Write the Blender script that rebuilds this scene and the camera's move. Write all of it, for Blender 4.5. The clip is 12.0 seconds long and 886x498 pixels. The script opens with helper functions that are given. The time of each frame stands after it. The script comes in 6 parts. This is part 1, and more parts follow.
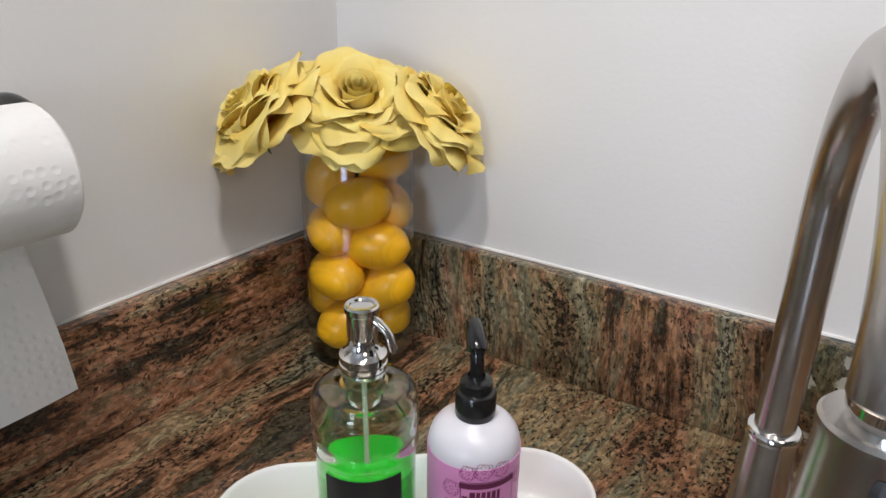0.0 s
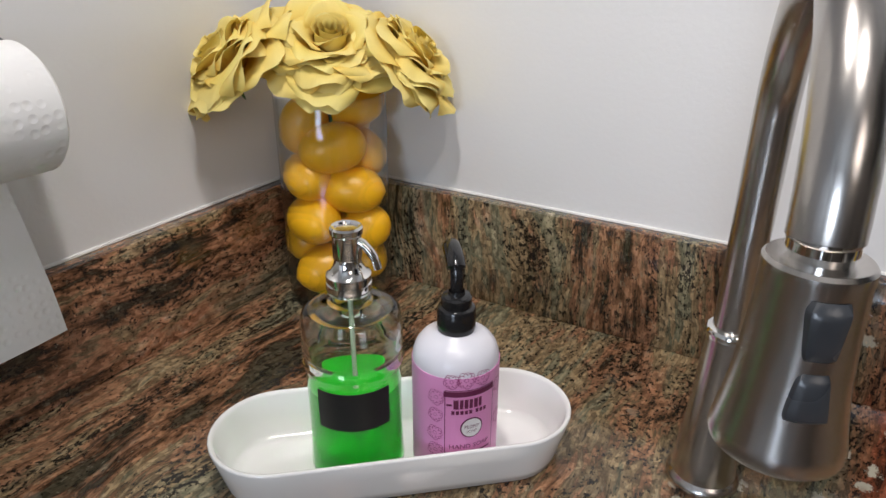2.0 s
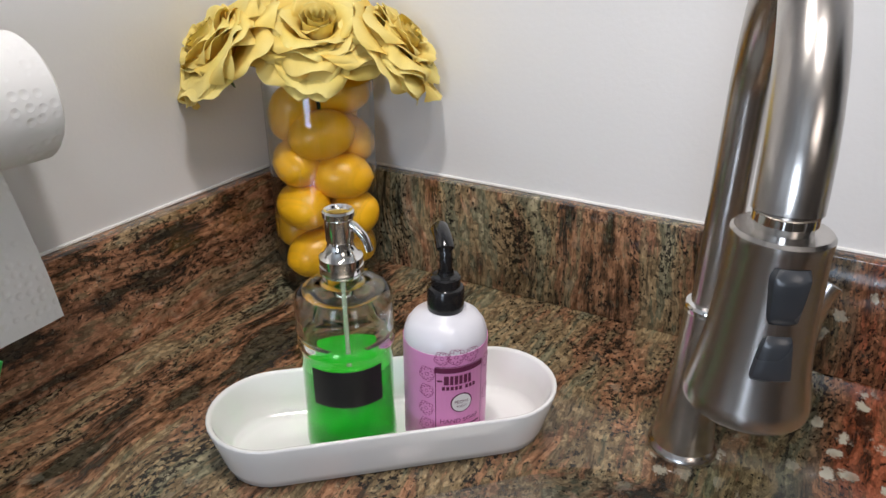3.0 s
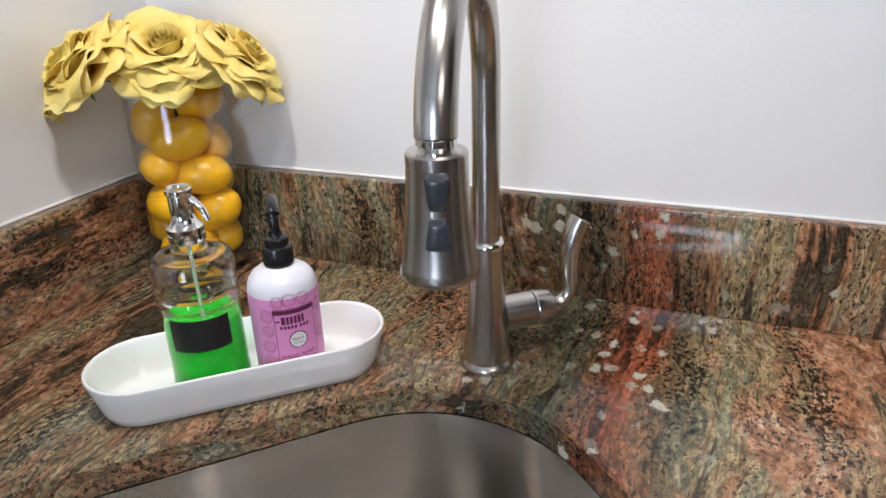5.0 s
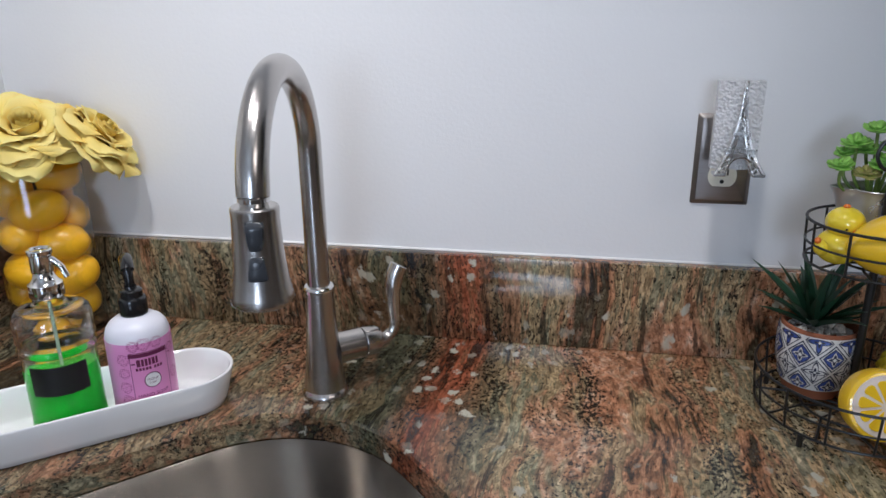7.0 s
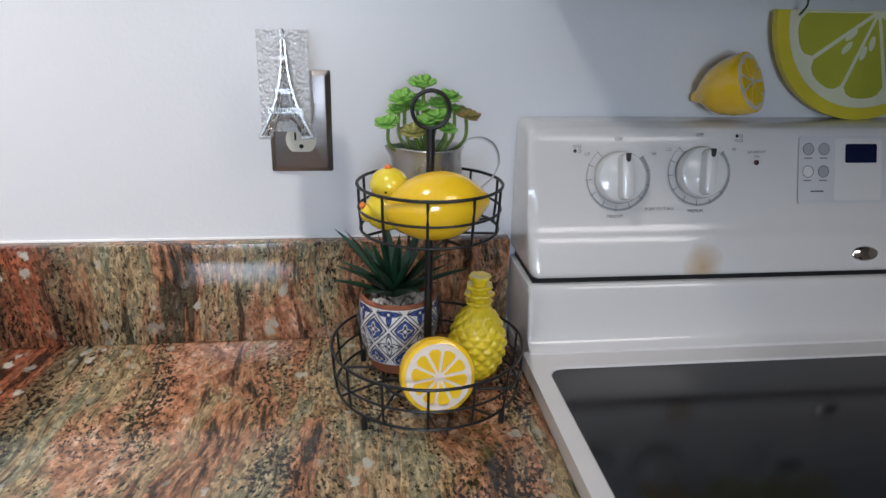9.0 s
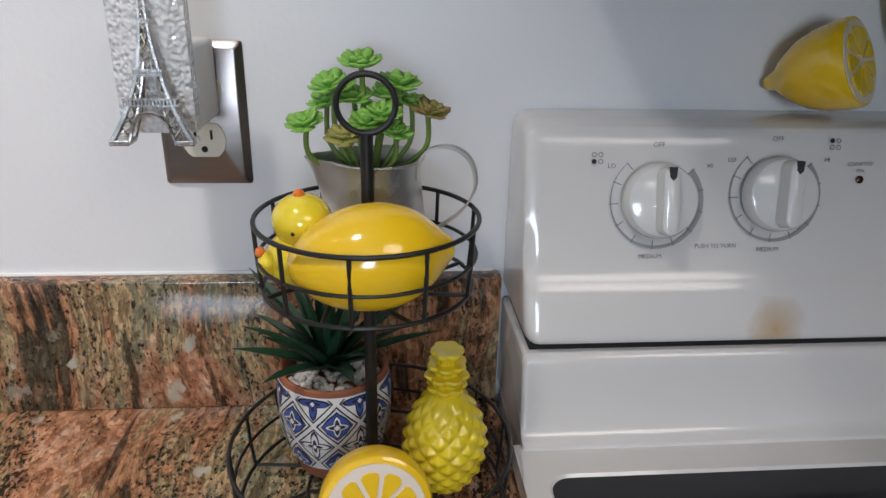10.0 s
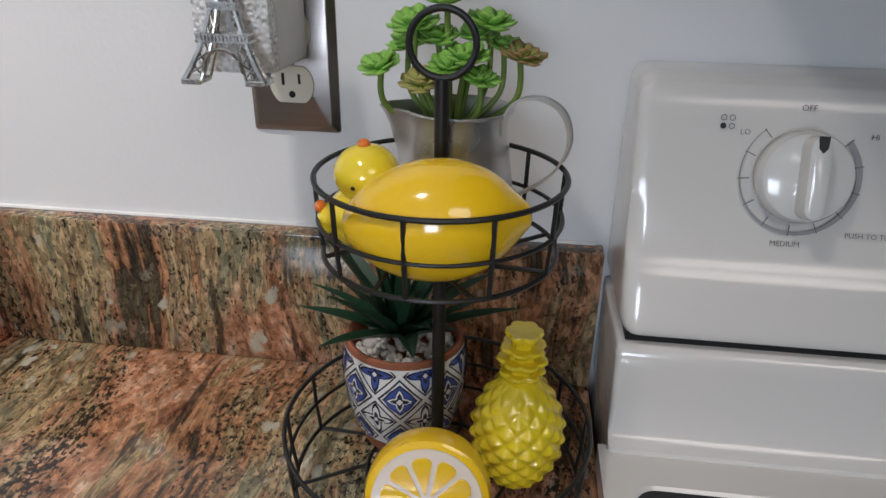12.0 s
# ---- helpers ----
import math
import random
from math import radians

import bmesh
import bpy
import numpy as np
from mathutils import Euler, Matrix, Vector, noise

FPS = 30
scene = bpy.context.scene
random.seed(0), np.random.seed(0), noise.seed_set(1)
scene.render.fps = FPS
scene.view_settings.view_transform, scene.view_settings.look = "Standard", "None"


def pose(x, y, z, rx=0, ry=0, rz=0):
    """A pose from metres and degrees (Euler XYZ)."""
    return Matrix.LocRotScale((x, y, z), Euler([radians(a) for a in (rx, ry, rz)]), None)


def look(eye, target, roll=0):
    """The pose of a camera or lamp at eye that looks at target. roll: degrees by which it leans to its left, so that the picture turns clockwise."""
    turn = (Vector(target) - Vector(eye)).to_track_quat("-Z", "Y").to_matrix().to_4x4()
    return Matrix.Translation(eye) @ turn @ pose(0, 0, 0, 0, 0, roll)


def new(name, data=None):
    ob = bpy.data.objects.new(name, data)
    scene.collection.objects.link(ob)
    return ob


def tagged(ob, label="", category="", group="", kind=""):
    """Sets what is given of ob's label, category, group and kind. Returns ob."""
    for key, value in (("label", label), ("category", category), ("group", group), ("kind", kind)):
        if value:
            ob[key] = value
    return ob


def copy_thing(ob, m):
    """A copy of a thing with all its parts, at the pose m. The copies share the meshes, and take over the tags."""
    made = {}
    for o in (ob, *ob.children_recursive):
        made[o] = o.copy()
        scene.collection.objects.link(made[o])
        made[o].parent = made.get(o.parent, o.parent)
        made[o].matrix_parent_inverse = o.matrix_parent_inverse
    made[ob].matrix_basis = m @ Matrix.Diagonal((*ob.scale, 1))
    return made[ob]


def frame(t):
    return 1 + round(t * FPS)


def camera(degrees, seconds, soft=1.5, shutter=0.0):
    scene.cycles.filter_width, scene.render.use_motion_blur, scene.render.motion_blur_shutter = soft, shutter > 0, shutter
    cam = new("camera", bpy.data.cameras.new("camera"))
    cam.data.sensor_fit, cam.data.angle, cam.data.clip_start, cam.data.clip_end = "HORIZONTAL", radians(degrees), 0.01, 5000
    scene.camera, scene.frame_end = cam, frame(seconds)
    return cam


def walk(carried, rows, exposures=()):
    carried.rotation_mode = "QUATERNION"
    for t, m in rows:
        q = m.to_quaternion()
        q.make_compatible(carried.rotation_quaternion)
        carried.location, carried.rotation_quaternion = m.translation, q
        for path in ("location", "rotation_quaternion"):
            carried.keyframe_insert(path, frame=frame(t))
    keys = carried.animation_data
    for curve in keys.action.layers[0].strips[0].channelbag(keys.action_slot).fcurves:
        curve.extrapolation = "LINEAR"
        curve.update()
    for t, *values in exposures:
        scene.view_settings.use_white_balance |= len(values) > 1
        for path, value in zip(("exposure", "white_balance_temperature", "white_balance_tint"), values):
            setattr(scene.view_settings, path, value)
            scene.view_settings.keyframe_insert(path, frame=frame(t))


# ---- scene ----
cam = camera(66.3, 12.0)
PATH = [
    (0, (0.578, -0.64, 1.334), (-0.442, 0.911, 0.588), 1.0),
    (0.5, (0.583, -0.66, 1.339), (-0.477, 0.871, 0.61), 0.1),
    (1, (0.587, -0.667, 1.327), (-0.474, 0.876, 0.623), -0.1),
    (1.5, (0.588, -0.668, 1.315), (-0.387, 0.904, 0.556), 0.2),
    (2, (0.592, -0.677, 1.31), (-0.33, 0.899, 0.494), 0.3),
    (2.5, (0.599, -0.685, 1.308), (-0.298, 0.895, 0.471), 0.2),
    (2.7, (0.596, -0.689, 1.31), (-0.298, 0.889, 0.467), 0.2),
    (4.3, (0.682, -0.723, 1.318), (-0.031, 0.94, 0.465), -1.1),
    (4.5, (0.704, -0.734, 1.32), (0.009, 0.94, 0.474), -1.4),
    (5, (0.745, -0.782, 1.317), (0.065, 0.917, 0.512), -1.8),
    (5.5, (0.782, -0.816, 1.32), (0.143, 0.934, 0.595), -1.8),
    (6, (0.816, -0.854, 1.324), (0.244, 0.941, 0.65), -1.1),
    (6.5, (0.832, -0.878, 1.333), (0.313, 0.951, 0.711), -0.5),
    (7, (0.842, -0.901, 1.34), (0.481, 0.967, 0.724), -0.5),
    (7.5, (0.868, -0.915, 1.332), (0.748, 0.969, 0.67), 0.8),
    (7.7, (0.89, -0.91, 1.327), (0.874, 0.969, 0.643), 0.8),
    (9.3, (1.13, -0.724, 1.299), (1.373, 1.146, 0.632), 1.4),
    (9.5, (1.145, -0.667, 1.292), (1.386, 1.208, 0.637), 1.6),
    (10, (1.174, -0.562, 1.289), (1.343, 1.285, 0.541), 1.4),
    (10.5, (1.206, -0.54, 1.294), (1.219, 1.284, 0.474), 1.4),
    (11, (1.237, -0.544, 1.29), (1.018, 1.238, 0.408), 3.4),
    (11.5, (1.245, -0.541, 1.282), (1.004, 1.246, 0.417), 3.3),
    (12, (1.209, -0.512, 1.27), (0.99, 1.284, 0.419), 0.9),
]
EXPOSURES = [(0.0, -0.42, 6110, 13), (2.7, -0.38, 6110, 13), (4.3, -0.12, 6110, 13), (5.5, -0.10, 5830, 13), (6.5, -0.42, 5640, 13), (7.7, -0.38, 5640, 13), (9.3, 0.02, 5900, 13), (9.7, -0.04, 6000, 13), (10.3, -0.14, 6080, 13), (10.6, -0.16, 6080, 13), (11.0, 0.06, 6080, 13), (11.5, -0.07, 6080, 13), (12.0, -0.27, 6130, 13)]
walk(cam, [(t, look(eye, target, roll)) for t, eye, target, roll in PATH], EXPOSURES)

# ---- light ----
Z0 = 0.914          # top of the counter
world = bpy.data.worlds.new("world")
scene.world = world
world.use_nodes = True
wn = world.node_tree
sky = wn.nodes.new("ShaderNodeTexSky")
sky.sky_type, sky.sun_disc, sky.sun_elevation, sky.sun_rotation = "NISHITA", False, radians(35), radians(200)
wn.links.new(sky.outputs[0], wn.nodes["Background"].inputs[0])
wn.nodes["Background"].inputs[1].default_value = 0.12


def area_lamp(name, where, target, size, power, colour, size_y=None):
    data = bpy.data.lights.new(name, "AREA")
    data.energy, data.color, data.size = power, colour, size
    data.shape = "DISK"
    if size_y:
        data.shape, data.size_y = "RECTANGLE", size_y
    ob = new(name, data)
    ob.matrix_world = look(where, target)
    return ob


def spot_lamp(name, where, target, power, cone):
    data = bpy.data.lights.new(name, "SPOT")
    data.energy, data.color, data.shadow_soft_size = power, (1.0, 0.92, 0.82), 0.045
    data.spot_size, data.spot_blend = radians(cone), 1.0
    ob = new(name, data)
    ob.matrix_world = look(where, target)
    return ob


# two recessed spotlights, over the sink and over the counter beside it
spot_lamp("sink_spotlight", (0.40, -0.50, 2.00), (0.24, -0.24, 0.98), 27.0, 100)
spot_lamp("counter_spotlight", (0.82, -0.62, 2.10), (0.76, -0.14, 0.98), 25.0, 86)
area_lamp("room_pendant_light", (1.92, -1.52, 2.08), (1.80, -0.60, 0.9), 0.80, 8.0, (1.0, 0.88, 0.76))
area_lamp("window_daylight", (0.95, -3.38, 1.50), (0.75, 0, 1.2), 0.70, 27.0, (0.78, 0.89, 1.0), 0.65)


# ---- materials ----
def material(name):
    m = bpy.data.materials.new(name)
    m.use_nodes = True
    return m, m.node_tree, m.node_tree.nodes["Principled BSDF"]


def node(nt, kind, **inputs):
    n = nt.nodes.new(kind)
    for k, v in inputs.items():
        n.inputs[k.replace("_", " ")].default_value = v
    return n


def coords(nt, scale=(1, 1, 1), turn=(0, 0, 0)):
    tc = nt.nodes.new("ShaderNodeTexCoord")
    mp = nt.nodes.new("ShaderNodeMapping")
    mp.inputs["Scale"].default_value = scale
    mp.inputs["Rotation"].default_value = [radians(a) for a in turn]
    nt.links.new(tc.outputs["Object"], mp.inputs["Vector"])
    return mp.outputs[0]


def noise_tex(nt, vec, scale, detail=4.0, rough=0.55, warp=0.0):
    n = node(nt, "ShaderNodeTexNoise", Scale=scale, Detail=detail, Roughness=rough, Distortion=warp)
    if vec is not None:
        nt.links.new(vec, n.inputs["Vector"])
    return n.outputs["Fac"]


def ramp(nt, fac, stops, mode="LINEAR"):
    r = nt.nodes.new("ShaderNodeValToRGB")
    r.color_ramp.interpolation = mode
    while len(r.color_ramp.elements) < len(stops):
        r.color_ramp.elements.new(0.5)
    for e, (p, c) in zip(r.color_ramp.elements, stops):
        e.position = p
        e.color = (*c, 1) if isinstance(c, tuple) else (c, c, c, 1)
    nt.links.new(fac, r.inputs[0])
    return r.outputs[0]


def mix(nt, fac, a, b, mode="MIX"):
    m = nt.nodes.new("ShaderNodeMix")
    m.data_type, m.blend_type = "RGBA", mode
    for sock, v in ((m.inputs[0], fac), (m.inputs[6], a), (m.inputs[7], b)):
        if isinstance(v, bpy.types.NodeSocket):
            nt.links.new(v, sock)
        else:
            sock.default_value = v if not isinstance(v, tuple) else (*v, 1)
    return m.outputs[2]


def bump(nt, p, height, strength, distance=0.001):
    b = node(nt, "ShaderNodeBump", Strength=strength, Distance=distance)
    nt.links.new(height, b.inputs["Height"])
    nt.links.new(b.outputs[0], p.inputs["Normal"])


def surface(name, colour, rough=0.5, metal=0.0, vary=0.12, grain=60.0, relief=0.1, coat=0.0, spec=0.5):
    """A painted, moulded or glazed surface with faint blotches, uneven gloss and fine relief."""
    m, nt, p = material(name)
    v = coords(nt)
    big = noise_tex(nt, v, grain * 0.25, 3)
    fine = noise_tex(nt, v, grain * 4, 3)
    lo = tuple(c * (1 - vary) for c in colour)
    hi = tuple(min(1, c * (1 + vary * 0.6)) for c in colour)
    nt.links.new(ramp(nt, big, [(0.3, lo), (0.7, hi)]), p.inputs["Base Color"])
    nt.links.new(ramp(nt, big, [(0.3, max(0.02, rough * 0.85)), (0.7, min(1, rough * 1.15))]), p.inputs["Roughness"])
    p.inputs["Metallic"].default_value = metal
    p.inputs["Coat Weight"].default_value = coat
    p.inputs["Coat Roughness"].default_value = 0.05
    p.inputs["Specular IOR Level"].default_value = spec
    if relief:
        bump(nt, p, fine, relief, 0.0006)
    return m


def brushed(name, colour, rough, scale=(1, 1, 1), strength=0.12):
    """Brushed steel: fine scratches drawn out along one way."""
    m, nt, p = material(name)
    v = coords(nt, scale)
    lines = noise_tex(nt, v, 220, 3, 0.6)
    smudge = noise_tex(nt, coords(nt), 14, 4)
    nt.links.new(ramp(nt, lines, [(0.3, tuple(c * 0.92 for c in colour)), (0.7, colour)]), p.inputs["Base Color"])
    nt.links.new(mix(nt, 0.5, ramp(nt, lines, [(0.25, rough * 0.85), (0.75, rough * 1.15)]), ramp(nt, smudge, [(0.3, rough * 0.88), (0.7, rough * 1.1)])), p.inputs["Roughness"])
    p.inputs["Metallic"].default_value = 1.0
    bump(nt, p, lines, strength, 0.0003)
    return m


def granite(name, axis, seed=0.0, warm=None):
    """Polished granite with drawn-out bands of rust, tan, olive and black, dark flecks and cream pebbles.
    axis: the way in which the bands run ("x", "y", "z")."""
    m, nt, p = material(name)
    tc = nt.nodes.new("ShaderNodeTexCoord")
    wob = node(nt, "ShaderNodeTexNoise", Scale=5.0, Detail=2.0)
    nt.links.new(tc.outputs["Object"], wob.inputs["Vector"])
    off = nt.nodes.new("ShaderNodeVectorMath")
    off.operation = "SCALE"
    off.inputs["Scale"].default_value = 0.06
    nt.links.new(wob.outputs["Color"], off.inputs[0])
    add = nt.nodes.new("ShaderNodeVectorMath")
    add.operation = "ADD"
    nt.links.new(tc.outputs["Object"], add.inputs[0])
    nt.links.new(off.outputs[0], add.inputs[1])

    def stretched(k, shift):
        mp = nt.nodes.new("ShaderNodeMapping")
        mp.inputs["Scale"].default_value = [k if a == axis else 1 for a in "xyz"]
        mp.inputs["Location"].default_value = (seed + shift, seed * 0.7, shift)
        nt.links.new(add.outputs[0], mp.inputs["Vector"])
        return mp.outputs[0]

    macro = noise_tex(nt, stretched(0.20, 0.0), 13.0, 4, 0.6, 0.5)
    band = mix(nt, 0.32, macro, noise_tex(nt, stretched(0.14, 2.6), 100.0, 5, 0.70, 0.1))
    base = ramp(nt, band, [(0.33, (0.013, 0.014, 0.011)), (0.385, (0.065, 0.055, 0.035)), (0.415, (0.028, 0.018, 0.012)), (0.445, (0.17, 0.086, 0.046)), (0.475, (0.30, 0.160, 0.092)), (0.50, (0.12, 0.088, 0.050)),
                           (0.535, (0.31, 0.225, 0.130)), (0.565, (0.105, 0.105, 0.070)), (0.61, (0.26, 0.230, 0.150)), (0.68, (0.42, 0.35, 0.25))])
    patch = noise_tex(nt, stretched(0.30, 3.1), 9.0, 4, 0.6, 0.6)
    sep = nt.nodes.new("ShaderNodeSeparateXYZ")
    nt.links.new(tc.outputs["Object"], sep.inputs[0])
    if warm:
        # rust-orange patches grow commoner along the slab
        place = nt.nodes.new("ShaderNodeMapRange")
        for i, v in enumerate((0.45, 1.0, -0.10, 0.045)):
            place.inputs[1 + i].default_value = v
        nt.links.new(sep.outputs[0], place.inputs[0])
        s = nt.nodes.new("ShaderNodeMath")
        nt.links.new(patch, s.inputs[0])
        nt.links.new(place.outputs[0], s.inputs[1])
        patch = s.outputs[0]
        pale = nt.nodes.new("ShaderNodeMapRange")
        for i, v in enumerate((0.60, 0.90, 0.0, 0.62)):
            pale.inputs[1 + i].default_value = v
        nt.links.new(sep.outputs[0], pale.inputs[0])
        base = mix(nt, pale.outputs[0], base, mix(nt, 1.0, base, (1.50, 1.50, 1.42), "MULTIPLY"))
    rust = ramp(nt, noise_tex(nt, stretched(0.5, 7.0), 60, 4, 0.65), [(0.36, (0.15, 0.060, 0.032)), (0.5, (0.40, 0.190, 0.105)), (0.59, (0.50, 0.30, 0.20)), (0.68, (0.54, 0.44, 0.33))])
    base = mix(nt, ramp(nt, patch, [(0.535, 0.0), (0.59, 0.82)]), base, rust)
    # grey-green grains
    grain = noise_tex(nt, stretched(0.7, 1.7), 130, 5, 0.75)
    base = mix(nt, ramp(nt, grain, [(0.58, 0.0), (0.66, 0.5)]), base, (0.26, 0.235, 0.165))
    # fine light and dark mottling
    crystal = node(nt, "ShaderNodeTexVoronoi", Scale=230.0, Randomness=1.0)
    nt.links.new(stretched(0.62, 4.4), crystal.inputs["Vector"])
    mott = mix(nt, 0.45, crystal.outputs["Color"], noise_tex(nt, stretched(0.9, 4.4), 420, 4, 0.75))
    base = mix(nt, 0.66, base, ramp(nt, mott, [(0.26, 0.35), (0.50, 1.0), (0.72, 1.85)]), "MULTIPLY")
    # black mica flecks, gathered in streaks
    fleck = noise_tex(nt, stretched(0.60, 2.2), 260, 5, 0.72, 0.1)
    crowd = noise_tex(nt, stretched(0.2, 9.0), 24, 3)
    s2 = nt.nodes.new("ShaderNodeMath")
    s2.operation = "MULTIPLY_ADD"
    s2.inputs[1].default_value = 0.45
    nt.links.new(crowd, s2.inputs[0])
    nt.links.new(fleck, s2.inputs[2])
    base = mix(nt, ramp(nt, s2.outputs[0], [(0.792, 0.0), (0.822, 0.95)]), base, (0.012, 0.011, 0.010))
    # thin dark seams along the bands
    seam = noise_tex(nt, stretched(0.07, 6.3), 70, 4, 0.6, 0.15)
    base = mix(nt, ramp(nt, seam, [(0.60, 0.0), (0.66, 0.8)]), base, (0.016, 0.015, 0.013))
    if warm:
        # the slab's own broad dark, red and pale bands
        wx = nt.nodes.new("ShaderNodeSeparateXYZ")
        nt.links.new(add.outputs[0], wx.inputs[0])
        mv = nt.nodes.new("ShaderNodeMath")
        mv.operation = "MULTIPLY_ADD"
        mv.inputs[1].default_value, mv.inputs[2].default_value = 1 / 1.4, -0.055
        nt.links.new(wx.outputs[0], mv.inputs[0])
        tone = ramp(nt, mv.outputs[0], [(0.0, (0.95, 0.95, 0.90)), (0.33, (0.95, 0.93, 0.86)), (0.362, (0.34, 0.40, 0.34)), (0.425, (0.24, 0.27, 0.24)), (0.440, (0.62, 0.32, 0.25)), (0.475, (0.92, 0.44, 0.34)), (0.495, (0.40, 0.37, 0.32)), (0.52, (1.0, 1.02, 0.95)), (0.60, (1.06, 0.99, 0.93)), (1.0, (1.0, 0.95, 0.90))])
        base = mix(nt, 0.85, base, tone, "MULTIPLY")
    # cream pebbles, in clusters
    vor = node(nt, "ShaderNodeTexVoronoi", Scale=44.0, Randomness=1.0)
    nt.links.new(stretched(0.85, 5.0), vor.inputs["Vector"])
    jag = nt.nodes.new("ShaderNodeMath")
    jag.operation = "MULTIPLY_ADD"
    jag.inputs[1].default_value = 0.95
    nt.links.new(grain, jag.inputs[0])
    nt.links.new(vor.outputs["Distance"], jag.inputs[2])
    peb = ramp(nt, jag.outputs[0], [(0.70, 1.0), (0.78, 0.0)])
    mask = ramp(nt, noise_tex(nt, stretched(0.5, 12.5), 13, 3), [(0.47, 0.0), (0.56, 1.0)])
    rnd = ramp(nt, vor.outputs["Color"], [(0.32, 0.0), (0.60, 1.0)])
    both = mix(nt, 1.0, mix(nt, 1.0, peb, mask, "MULTIPLY"), rnd, "MULTIPLY")
    if warm:
        part_of = nt.nodes.new("ShaderNodeMapRange")
        for i, v in enumerate((0.45, 0.62, 0.12, 1.0)):
            part_of.inputs[1 + i].default_value = v
        nt.links.new(sep.outputs[0], part_of.inputs[0])
        both = mix(nt, 1.0, both, part_of.outputs[0], "MULTIPLY")
        base = mix(nt, both, base, (0.46, 0.44, 0.35))
    else:
        base = mix(nt, 1.0, base, (1.35, 1.3, 1.3), "MULTIPLY")
    nt.links.new(base, p.inputs["Base Color"])
    nt.links.new(ramp(nt, grain, [(0.3, 0.07), (0.7, 0.17)]), p.inputs["Roughness"])
    p.inputs["Specular IOR Level"].default_value = 0.5
    bump(nt, p, grain, 0.03, 0.0004)
    return m


def glass(name, colour=(1, 1, 1), rough=0.0, ior=1.45):
    m, nt, p = material(name)
    p.inputs["Base Color"].default_value = (*colour, 1)
    p.inputs["Transmission Weight"].default_value = 1.0
    p.inputs["Roughness"].default_value = rough
    p.inputs["IOR"].default_value = ior
    return m


def wall_paint(name, colour):
    m, nt, p = material(name)
    v = coords(nt)
    nt.links.new(ramp(nt, noise_tex(nt, v, 2.2, 4), [(0.3, tuple(c * 0.97 for c in colour)), (0.7, colour)]), p.inputs["Base Color"])
    p.inputs["Roughness"].default_value = 0.42
    peel = noise_tex(nt, v, 190, 3, 0.5)
    bump(nt, p, peel, 0.22, 0.0012)
    return m


M_WALL = wall_paint("white_wall_paint", (0.79, 0.79, 0.79))
M_FAR = wall_paint("far_wall_paint", (0.36, 0.33, 0.30))
M_CEIL = wall_paint("ceiling_paint", (0.82, 0.82, 0.80))
M_CAULK = surface("caulk", (0.80, 0.79, 0.77), 0.5)
M_FLOOR = surface("floor_vinyl", (0.23, 0.17, 0.12), 0.4, vary=0.3, grain=12)
M_CABINET = surface("cabinet_paint", (0.42, 0.40, 0.37), 0.5)
M_COUNTER = granite("granite_counter", "y", 0.0, True)
M_SPLASH = granite("granite_back_splash", "z", 0.0, True)
M_SPLASH_L = granite("granite_side_splash", "y", 4.3)
M_STEEL = brushed("brushed_nickel", (0.56, 0.53, 0.50), 0.25, (1, 1, 0.03), 0.10)
M_SINK = brushed("satin_steel", (0.62, 0.59, 0.55), 0.19, (1, 1, 0.03), 0.05)
M_CHROME = surface("chrome", (0.80, 0.79, 0.77), 0.08, 1.0, 0.04, relief=0.0)
M_RUBBER = surface("grey_rubber", (0.045, 0.050, 0.058), 0.28)
M_BLACK = surface("black_plastic", (0.012, 0.012, 0.013), 0.18, relief=0.03)
M_WIRE = surface("black_wire", (0.011, 0.011, 0.011), 0.38, relief=0.3)
M_CERAMIC = surface("white_ceramic", (0.80, 0.80, 0.79), 0.10, vary=0.03, coat=0.4, relief=0.02)
M_GLASS = glass("clear_glass", (0.985, 0.995, 0.99))


def thin_glass(name, tint):
    """A thin clear wall: light passes straight through it, and its gloss grows at a glancing angle."""
    m, nt, p = material(name)
    clear = nt.nodes.new("ShaderNodeBsdfTransparent")
    clear.inputs[0].default_value = (*tint, 1)
    gloss = nt.nodes.new("ShaderNodeBsdfGlossy")
    gloss.inputs["Roughness"].default_value = 0.02
    weight = node(nt, "ShaderNodeLayerWeight", Blend=0.5)
    fres = nt.nodes.new("ShaderNodeValToRGB")
    for e, (at, v) in zip((fres.color_ramp.elements[0], fres.color_ramp.elements[1], fres.color_ramp.elements.new(0.62)), ((0.0, 0.03), (1.0, 0.85), (0.62, 0.12))):
        e.position, e.color = at, (v, v, v, 1)
    nt.links.new(weight.outputs["Facing"], fres.inputs[0])
    both = nt.nodes.new("ShaderNodeMixShader")
    nt.links.new(fres.outputs[0], both.inputs[0])
    nt.links.new(clear.outputs[0], both.inputs[1])
    nt.links.new(gloss.outputs[0], both.inputs[2])
    nt.links.new(both.outputs[0], nt.nodes["Material Output"].inputs[0])
    return m


